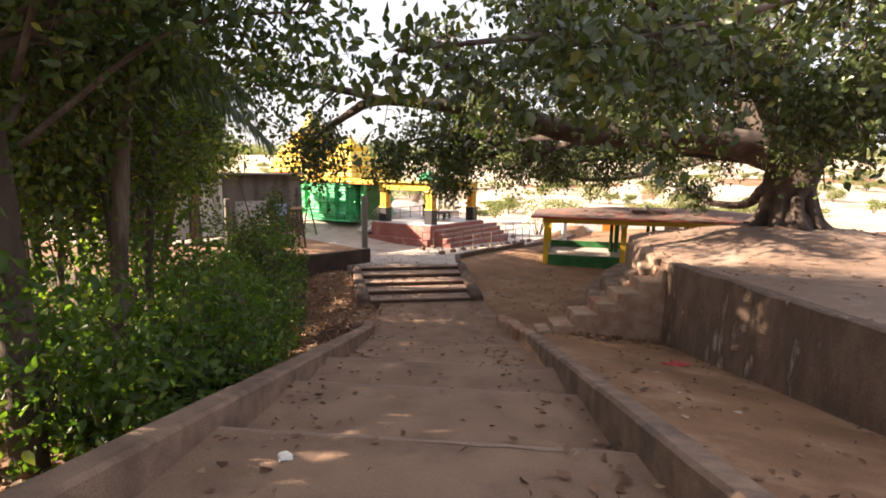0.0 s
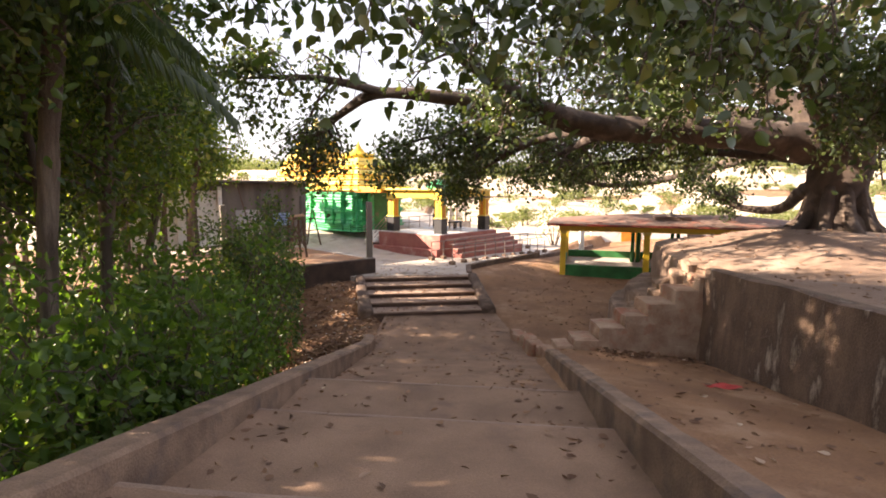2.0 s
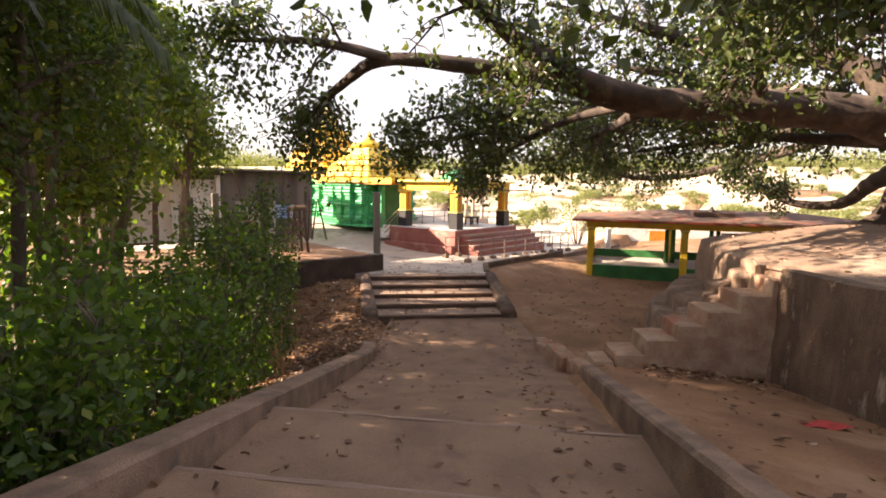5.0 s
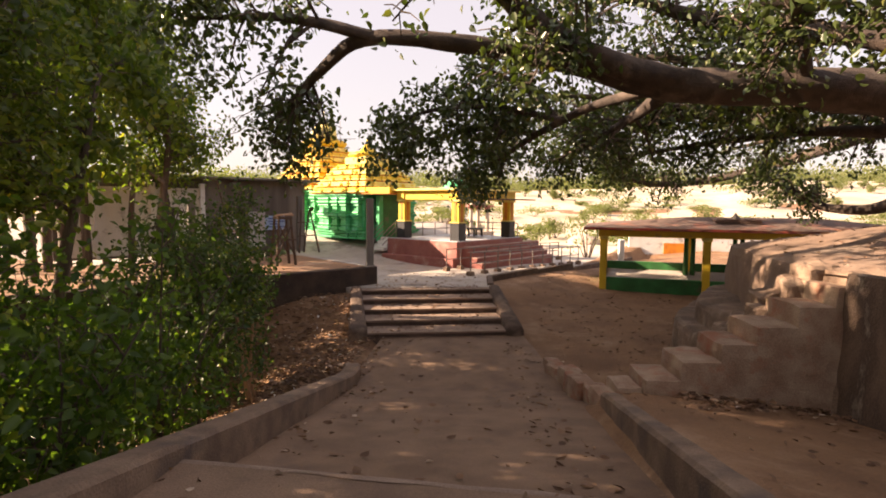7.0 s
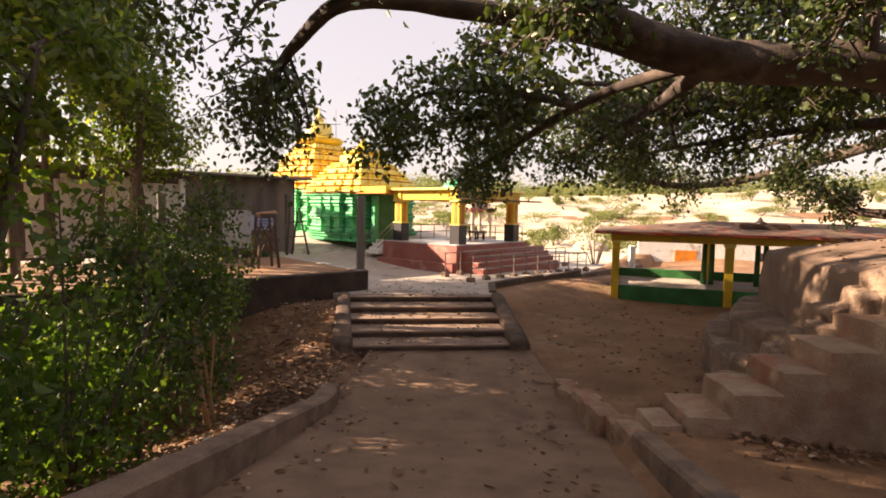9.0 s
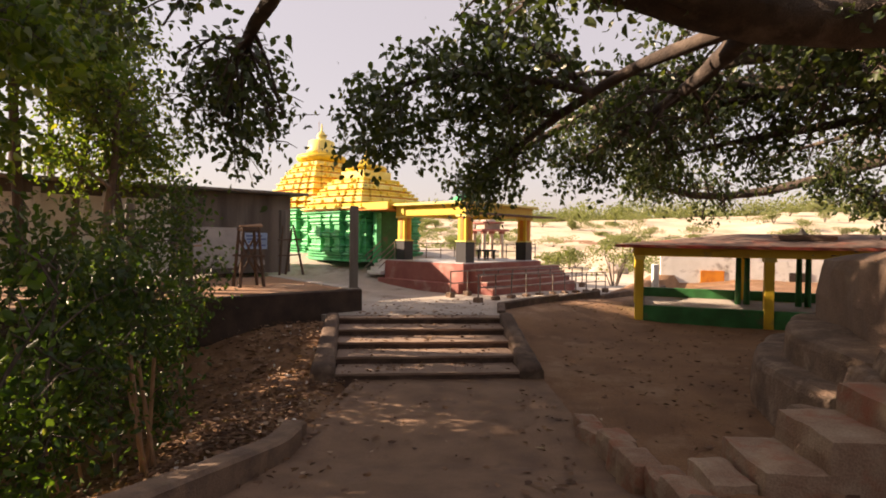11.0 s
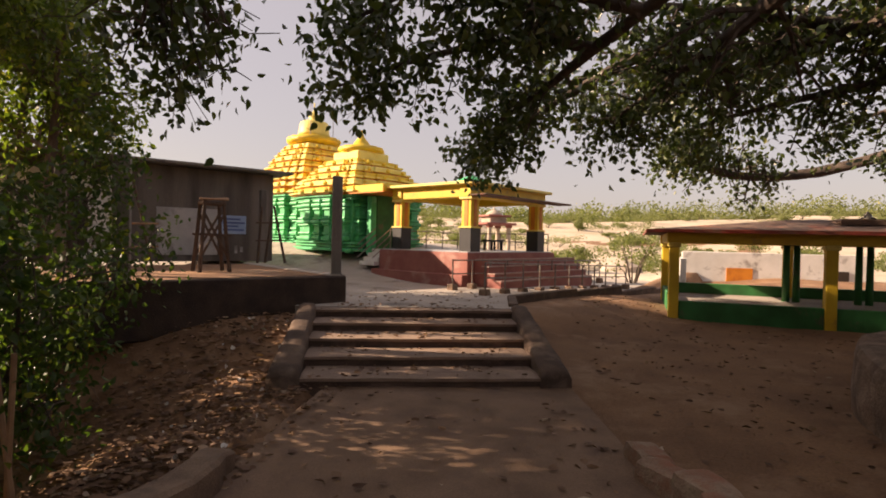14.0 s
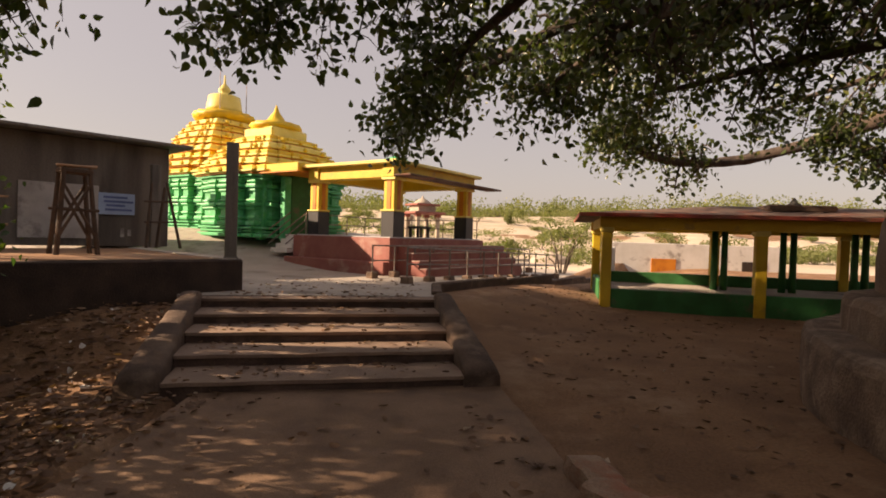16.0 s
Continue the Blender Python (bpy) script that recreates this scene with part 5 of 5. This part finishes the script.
def ribbed_walls(root, cx, cy, hx, hy, z0, z1, count):
    """Painted walls on a stepped plan: moulded plinth, banded pilasters and a cornice."""
    H = z1 - z0
    body = Shape()
    for q, (fx, fy) in enumerate(PLAN):
        body.box((cx, cy, (z0 + z1) / 2), (2 * hx * fx, 2 * hy * fy, H - 0.01 * q), 0.02)
    body.part("wall", "green", root, "bright green painted wall")
    for zz, g, t in [(0.03, 0.30, 0.15), (0.095, 0.20, 0.10), (0.15, 0.26, 0.10), (0.92, 0.20, 0.10), (0.97, 0.28, 0.10)]:
        m = Shape()
        for q, (fx, fy) in enumerate(PLAN):
            m.box((cx, cy, z0 + H * zz), (2 * hx * fx + 2 * g, 2 * hy * fy + 2 * g, t - 0.006 * q), 0.035)
        m.part("moulding", "green", root)
    for sd in range(4):
        for q in range(count):
            u = -1 + 2 * (q + 0.5) / count
            p = 1.12 if abs(u) < 0.42 else 1.06 if abs(u) < 0.74 else 1.0
            sg = 1 if sd % 2 else -1
            if sd < 2:
                x, y, sx, sy = cx + u * hx, cy + (hy * p + 0.09) * sg, 2 * hx / count * 0.50, 0.30
            else:
                x, y, sx, sy = cx + (hx * p + 0.09) * sg, cy + u * hy, 0.30, 2 * hy / count * 0.50
            rows = [(0.0, z0 + H * 0.16)]
            for zz, g, t in [(0.22, 0.09, 0.15), (0.31, 0.05, 0.08), (0.46, 0.06, 0.07), (0.52, 0.11, 0.12), (0.58, 0.06, 0.07), (0.74, 0.05, 0.07), (0.81, 0.10, 0.12), (0.88, 0.06, 0.07)]:
                c = z0 + H * zz
                rows += [(0.0, c - t / 2 - 0.025), (g, c - t / 2), (g + 0.012, c), (g, c + t / 2), (0.0, c + t / 2 + 0.025)]
            s = Shape().stack(x, y, sx, sy, rows + [(0.0, z0 + H * 0.93)])
            s.part("pilaster", "green", root)


tower = thing("temple_tower", at_uv((-7.9, 37.6), 0, 0, 0), "curved tiered temple tower, green walls and yellow spire", "temple")
ribbed_walls(tower, 0, 0, 1.82, 1.82, 1.40, 3.85, 5)
zt, ht = tier_roof(tower, 0, 0, 3.85, 1.98, 8, [0.985, 0.97, 0.95, 0.93, 0.9, 0.86, 0.82], 0.335)
Shape().lathe([(1.0, 0), (1.25, 0.08), (1.35, 0.25), (1.25, 0.42), (0.85, 0.5)], (0, 0, zt), 32, 16, 0.06).part("crown_disc", "yellow", tower, "ribbed yellow crowning disc", smooth=True)
Shape().lathe([(0.85, 0), (0.8, 0.2), (0.72, 0.75), (0.5, 0.85), (0.2, 0.9), (0.3, 1.05), (0.2, 1.25), (0.06, 1.4), (0.03, 1.8)], (0, 0, zt + 0.48), 24).part("finial", "pale", tower, "yellow pot-shaped finial", smooth=True)
for x in (-0.7, 0.7):
    Shape().tube([(x, -0.7, zt + 0.4), (x, -0.7, zt + 2.2)], [0.02, 0.015], 6).part("rod", "steel", tower)
hall = thing("temple_hall", at_uv((-4.5, 34.4), 0, 0, 0), "square temple hall with green walls and stepped yellow roof", "temple")
ribbed_walls(hall, 0, 0, 1.92, 1.78, 1.2, 3.6, 5)
zt2, h2 = tier_roof(hall, 0, 0, 3.6, 2.16, 5, [0.91, 0.89, 0.86, 0.82, 0.74], 0.33)
Shape().box((0, 0, zt2 + 0.16), (2 * h2, 2 * h2, 0.5), 0.06).part("neck", "pale", hall)
Shape().lathe([(0.9, 0), (1.05, 0.12), (0.95, 0.28), (0.4, 0.4), (0.3, 0.55), (0.12, 0.8), (0.02, 1.1)], (0, 0, zt2 + 0.4), 24, 12, 0.05).part("finial", "yellow", hall, "yellow ribbed finial", smooth=True)
porch = thing("temple_porch", at_uv((-1.9, 32.9), -0.6, 0.6, 0), "deep shaded green porch doorway with yellow canopy", "porch")
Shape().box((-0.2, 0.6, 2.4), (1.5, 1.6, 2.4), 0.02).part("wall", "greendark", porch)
Shape().box((-0.97, 0.6, 2.2), (0.06, 0.9, 1.9), 0.01).part("door", "door", porch, "dark open doorway")
Shape().box((-0.5, 0.2, 3.75), (2.6, 3.4, 0.32), 0.03).part("canopy", "yellow", porch)
Shape().box((-0.5, 0.2, 3.58), (2.9, 3.7, 0.06), 0.02).part("canopy_eave", "orange", porch)
for y in (-0.1, 1.3):
    Shape().box((-1.15, y, 2.3), (0.3, 0.3, 2.4), 0.03).part("pillar", "green", porch)
bell = thing("hanging_bell", at_uv(PB, 1.3, 0.9, 0), "small dark bronze bell on a chain", "bell")
Shape().lathe([(0.02, 0.3), (0.06, 0.28), (0.09, 0.2), (0.11, 0.08), (0.15, 0.0)], (0, 0, BZ - 0.42), 14).part("bell_body", "black", bell, smooth=True)
Shape().tube([(0, 0, BZ - 0.14), (0, 0, BZ + 0.28)], [0.012, 0.012], 6).part("chain", "steel", bell)
tabl = thing("offering_table", at_uv(PB, 3.6, 1.6, DECK + 0.03), "low dark carved stone offering table", "table")
Shape().box((0, 0, 0.4), (0.9, 0.5, 0.08), 0.02).part("tabletop", "black", tabl)
for x in (-0.35, 0.35):
    for y in (-0.18, 0.18):
        Shape().box((x, y, 0.18), (0.08, 0.08, 0.36), 0.01).part("leg", "black", tabl)

# ---- roofed rest shed ----
SA = -13.6
shed = thing("rest_shed", pose(6.95, 26.05, -0.42, 0, 0, SA), "open rest shed, yellow posts, green dwarf wall, hipped roof", "shed")
BAY = 3.83
SD = 4.3
for i in range(4):
    for j in (0, 1):
        x, y = i * BAY, j * SD
        Shape().box((x, y, 1.13), (0.27, 0.27, 2.26), 0.02, (0, 0, 0), 0.004).part("post", "yellow", shed, "yellow painted post")
        Shape().box((x, y, 2.2), (0.36, 0.36, 0.14), 0.03).part("post_cap", "pale", shed)
for i in range(3):
    x = (i + 0.5) * BAY
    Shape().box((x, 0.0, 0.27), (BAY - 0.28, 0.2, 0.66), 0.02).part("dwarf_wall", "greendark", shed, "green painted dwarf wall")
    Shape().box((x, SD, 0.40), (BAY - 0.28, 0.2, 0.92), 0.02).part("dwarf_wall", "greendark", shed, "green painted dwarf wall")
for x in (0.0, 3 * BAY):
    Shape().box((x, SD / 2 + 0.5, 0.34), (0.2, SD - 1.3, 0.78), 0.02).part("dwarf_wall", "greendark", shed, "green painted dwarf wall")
Shape().box((1.5 * BAY, SD / 2, 0.20), (3 * BAY - 0.1, SD - 0.2, 0.6), 0.01).part("floor", "terrace", shed, "raised dusty concrete floor")
for i in range(4):
    for dx in (-0.14, 0.14):
        Shape().lathe([(0.11, 0.4), (0.10, 1.2), (0.09, 2.3)], (1.5 * BAY * 0.62 + i * 1.9 + dx, SD * 0.62, 0), 10).part("inner_column", "greendark", shed, smooth=True)
for y in (0, SD):
    Shape().box((1.5 * BAY, y, 2.42), (3 * BAY + 0.4, 0.3, 0.34), 0.02).part("beam", "yellow", shed)
for x in (0, 3 * BAY):
    Shape().box((x, SD / 2, 2.42), (0.3, SD - 0.3, 0.34), 0.02).part("beam", "yellow", shed)
rf = Shape()
x0, x1, y0, y1, zr = -0.75, 3 * BAY + 0.75, -0.75, SD + 0.75, 2.62
ridge = [(SD / 2 + 1.2, SD / 2, zr + 0.42), (3 * BAY - SD / 2 - 1.2, SD / 2, zr + 0.42)]
rf.add([(x0, y0, zr), (x1, y0, zr), (x1, y1, zr), (x0, y1, zr), *ridge, (x0, y0, zr - 0.07), (x1, y0, zr - 0.07), (x1, y1, zr - 0.07), (x0, y1, zr - 0.07)],
       [(0, 1, 5, 4), (1, 2, 5), (2, 3, 4, 5), (3, 0, 4), (6, 9, 8, 7), (0, 6, 7, 1), (1, 7, 8, 2), (2, 8, 9, 3), (3, 9, 6, 0)])
rf.part("roof", "roof", shed, "low hipped weathered roof with red edge")
Shape().box((1.5 * BAY, y0 - 0.015, zr - 0.04), (3 * BAY + 1.5, 0.03, 0.10), 0.008).part("fascia", "redline", shed)
Shape().box((x0 - 0.015, SD / 2, zr - 0.04), (0.03, SD + 1.5, 0.10), 0.008).part("fascia", "redline", shed)
Shape().box((5.0, 1.2, zr + 0.30), (1.6, 1.3, 0.14), 0.05, (0, 0, 0), 0.02).part("roof_vent", "roof", shed, "raised roof lantern cap")
Shape().lathe([(0.2, 0), (0.2, 0.06), (0.1, 0.12), (0.06, 0.2), (0.02, 0.26)], (5.0, 1.2, zr + 0.36), 12).part("roof_knob", "concrete", shed, smooth=True)

# ---- beyond the shed and pavilion ----
def clump(rs_, count, w, h):
    """Points through a rounded clump, denser inside, with no strays."""
    p = rs_.normal(size=(count, 3))
    p *= rs_.rand(count, 1) ** 0.45 / np.linalg.norm(p, axis=1, keepdims=True)
    return p * np.array([w, w, h])[None]


shrine = thing("far_shrine", pose(1.55, 47.5, 0.5, 0, 0, 30), "small two-tiered pinkish stone shrine on slim pillars", "shrine")
Shape().box((0, 0, 0.2), (2.3, 2.3, 0.5), 0.04).part("base", "stone", shrine)
for x in (-0.75, 0.75):
    for y in (-0.75, 0.75):
        Shape().box((x, y, 1.4), (0.24, 0.24, 2.0), 0.03).part("pillar", "stone", shrine)
        Shape().box((x, y, 2.3), (0.36, 0.36, 0.18), 0.03).part("capital", "red", shrine)
Shape().box((0, 0, 2.47), (2.3, 2.3, 0.16), 0.04).part("lower_roof", "red", shrine)
Shape().box((0, 0, 2.75), (1.3, 1.3, 0.44), 0.04).part("drum", "stone", shrine)
Shape().box((0, 0, 3.02), (1.75, 1.75, 0.13), 0.04).part("upper_roof", "red", shrine)
Shape().lathe([(0.6, 0), (0.55, 0.12), (0.3, 0.3), (0.08, 0.42), (0.02, 0.6)], (0, 0, 3.07), 14).part("finial", "stone", shrine, smooth=True)
fw = thing("painted_wall", pose(16.5, 40.5, -0.4, 0, 0, -8), "low whitewashed wall with an orange painted patch", "wall")
Shape().box((0, 0, 0.9), (9.0, 0.3, 1.95), 0.05, (0, 0, 0), 0.03).part("wall_body", "white", fw)
Shape().box((-1.6, -0.17, 0.62), (1.3, 0.04, 0.8), 0.01).part("painted_patch", "orange", fw)
Shape().box((3.0, -0.17, 0.5), (1.1, 0.05, 1.0), 0.01).part("opening", "door", fw, "dark doorway")
pole = thing("white_pillar", (9.6, 33.5, -0.05), "short whitewashed marker pillar", "pillar")
Shape().box((0, 0, 0.65), (0.28, 0.28, 1.3), 0.03).part("shaft", "white", pole)

rs = np.random.RandomState(5)
for i in range(26):
    x, y = rs.uniform(-35, 70), rs.uniform(46, 90)
    r = rs.uniform(0.5, 1.8)
    bm = bmesh.new()
    bmesh.ops.create_icosphere(bm, subdivisions=2, radius=r)
    for v in bm.verts:
        v.co *= 1 + 0.35 * noise.noise(v.co / r * 1.3 + Vector((i, 0, 0)))
        v.co.z *= 0.55
    me = bpy.data.meshes.new("boulder")
    bm.to_mesh(me)
    bm.free()
    me.materials.append(MAT["stone"])
    ob = new("boulder", me)
    ob.location = (x, y, ground_z(x, y) + 0.12)
    tagged(ob, "pale rounded boulder in the river bed", "boulder", "river boulders")


def scrub(places, name, size, leaves, leaf, mat, seed, label, group):
    """Uneven bushes of many leaf clumps on short stems."""
    r2 = np.random.RandomState(seed)
    for x, y, h, w in places:
        z = ground_z(x, y)
        root = thing(name, (x, y, z), label, "bush" if h < 3.5 else "tree", group)
        st, cs = Shape(), []
        for k in range(9):
            a, q = r2.uniform(0, 6.28), r2.rand()
            e = Vector((w * q * math.cos(a), w * q * math.sin(a), h * r2.uniform(0.45, 0.95)))
            st.tube([(0, 0, -0.1), e * 0.5 + Vector((0, 0, 0.1 * h)), e], [0.05 * h / 3, 0.03 * h / 3, 0.01], 5)
            cs.append(np.array(e)[None] + clump(r2, leaves // 9, w * 0.42, h * 0.26))
        st.part("stem", "bark_dark", root)
        c = np.concatenate(cs)
        ob = new("crown", leaf_mesh("crown", c, leaf * (0.6 + 0.8 * r2.rand(len(c))), mat, 0.2, seed + int(x * 7) % 50))
        ob.parent = root


scrub([(8.8, 38.5, 3.0, 1.3)], "thorn_tree", 1, 420, 0.14, "leaf_far", 31, "small sparse thorn tree on the bank", "")
far = []
for i in range(230):
    y = rs.uniform(60, 190)
    far.append((rs.uniform(-0.5, 0.95) * y, y, rs.uniform(0.9, 2.6), rs.uniform(1.2, 3.6)))
scrub(far, "river_scrub", 1, 720, 0.19, "leaf_far", 77, "green scrub bush on the far river bank, haze in its colour", "far bank scrub")
c = []
for i in range(1000):
    a, d = rs.uniform(-0.95, 1.05), rs.uniform(170, 330)
    x, y = a * d, d
    z, h = ground_z(x, y), rs.uniform(3, 8)
    c.append(np.array([x, y, z + h * 0.5])[None] + clump(rs, 130, 4.6, h * 0.5))
c = np.concatenate(c)
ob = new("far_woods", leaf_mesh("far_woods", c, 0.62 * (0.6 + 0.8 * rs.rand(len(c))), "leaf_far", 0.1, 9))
tagged(ob, "belt of low woodland along the horizon, haze in its colour", "woods", kind="stuff")

# ---- fallen leaves and scraps ----
def surface(x, y):
    if left_x(y) < x < right_x(y) and y < 18.3:
        return way_z(y) + 0.01 * ease(13, 15, y)
    return ground_z(x, y)


def litter(name, label, places, size, seed):
    r3 = np.random.RandomState(seed)
    c = np.array(places)
    n = len(c)
    me = leaf_mesh(name, c, size * (0.5 + 0.9 * r3.rand(n)), "leaf_dry", 0.0, seed)
    co = np.empty(len(me.vertices) * 3)
    me.vertices.foreach_get("co", co)
    co = co.reshape(n, 6, 3)
    co[:, :, 2] = c[:, None, 2] + (co[:, :, 2] - c[:, None, 2]) * 0.28
    me.vertices.foreach_set("co", co.ravel())
    me.update()
    return tagged(new(name, me), label, "leaves", kind="stuff")


pl = []
for i in range(720):
    x, y = rs.uniform(-0.7, 3.3), rs.uniform(-3, 18)
    if rs.rand() < 0.55:
        x = rs.choice([rs.uniform(-0.75, 0.1), rs.uniform(2.5, 3.25)])
    pl.append((x, y, surface(x, y) + 0.03))
for i in range(1100):
    x, y = rs.uniform(3.8, 13), rs.uniform(15, 30)
    pl.append((x, y, ground_z(x, y) + 0.03))
for i in range(330):
    x, y = rs.uniform(4.0, 7.4), rs.uniform(-2, 12.2)
    pl.append((x, y, ground_z(x, y) + 0.03))
for i in range(320):
    x, y = 5.0 + 2.4 * rs.rand(), 12.3 - 0.8 * rs.rand() ** 2
    pl.append((x, y, ground_z(x, y) + 0.04 + 0.05 * rs.rand()))
for i in range(330):
    k = rs.randint(0, 5)
    p = upper.matrix_basis @ Vector((rs.uniform(-1.85, 1.85), 0.05 + k * GOING + 0.74 * rs.rand(), 0.175 + RISE * k))
    pl.append((p.x, p.y, p.z))
for i in range(160):
    x, y = rs.uniform(-2, 2), rs.uniform(21, 26)
    pl.append((x, y, terrace_z(x, y) + 0.03))
for i in range(150):
    x, y = -0.95 + 0.55 * rs.rand() ** 1.5, rs.uniform(14.6, 18.6)
    pl.append((x, y, max(surface(x, y), way_z(y) + 0.01 if x > -0.78 else -9) + 0.03))
litter("fallen_leaves", "scattered dry brown fallen leaves", pl, 0.115, 3)
pl = []
for i in range(5200):
    y = rs.uniform(1.0, 20.5)
    x = left_x(y) - 0.4 - 3.6 * rs.rand() ** 1.4
    z = ground_z(x, y) + 0.03 + 0.10 * rs.rand() ** 2
    pl.append((x, y, z))
for i in range(1500):
    x, y = -1.9 + 0.65 * rs.normal(), 15.6 + 1.1 * rs.normal()
    if x < -1.2:
        pl.append((x, y, ground_z(x, y) + 0.04 + 0.22 * rs.rand() * math.exp(-((x + 1.9) ** 2 + (y - 15.6) ** 2) / 1.2)))
for i in range(1300):
    y = rs.uniform(14.5, 21.2)
    x = -1.1 - 0.28 * max(y - 18.0, 0.0) - 3.4 * rs.rand() ** 1.2
    pl.append((x, y, ground_z(x, y) + 0.03 + 0.05 * rs.rand()))
litter("leaf_heap", "drift of dry leaves heaped beside the kerb", pl, 0.13, 4)
pl = []
for i in range(900):
    x, y = rs.uniform(7.7, 17), rs.uniform(-2, 19)
    d = math.hypot(x - 12.9, y - 15.6)
    if d < 5.5 or y < 12:
        pl.append((x, y, (mound_z(x, y) if d < 5.6 else wall_top(y) + 0.04) + 0.03))
litter("platform_leaves", "dry leaves on the tree platform", pl, 0.13, 6)
rag = Shape().sheet([0.1 * i for i in range(7)], [0.08 * i for i in range(4)], lambda x, y: 0.03 + 0.025 * math.sin(x * 14) * math.cos(y * 11)).part("cloth_scrap", "rag")
rag.location = (6.1, 8.95, ground_z(6.4, 9.1) + 0.01)
tagged(rag, "crumpled red cloth scrap on the ground", "cloth")
for i, (x, y) in enumerate([(-1.7, 14.3), (-2.0, 13.6), (-1.6, 16.8), (-2.3, 18.5), (0.1, 2.6)]):
    z = surface(x, y)
    s = Shape().box((0, 0, 0.03), (0.13, 0.10, 0.04), 0.02, (5, 8, 30 * i), 0.012).part("paper_scrap", "white")
    s.location = (x, y, z)
    tagged(s, "crumpled pale paper scrap", "litter", "paper scraps")

pl = []
for i in range(90):
    y = rs.uniform(11.5, 20.5)
    x = left_x(y) - 0.5 - 2.2 * rs.rand() ** 1.3
    pl.append((x, y, ground_z(x, y) + 0.08))
me = leaf_mesh("paper_litter", np.array(pl), 0.075 * (0.5 + 0.9 * rs.rand(len(pl))), "white", 0.0, 8, 0.5)
tagged(new("paper_litter", me), "torn pale paper scraps among dry leaves", "litter", kind="stuff")
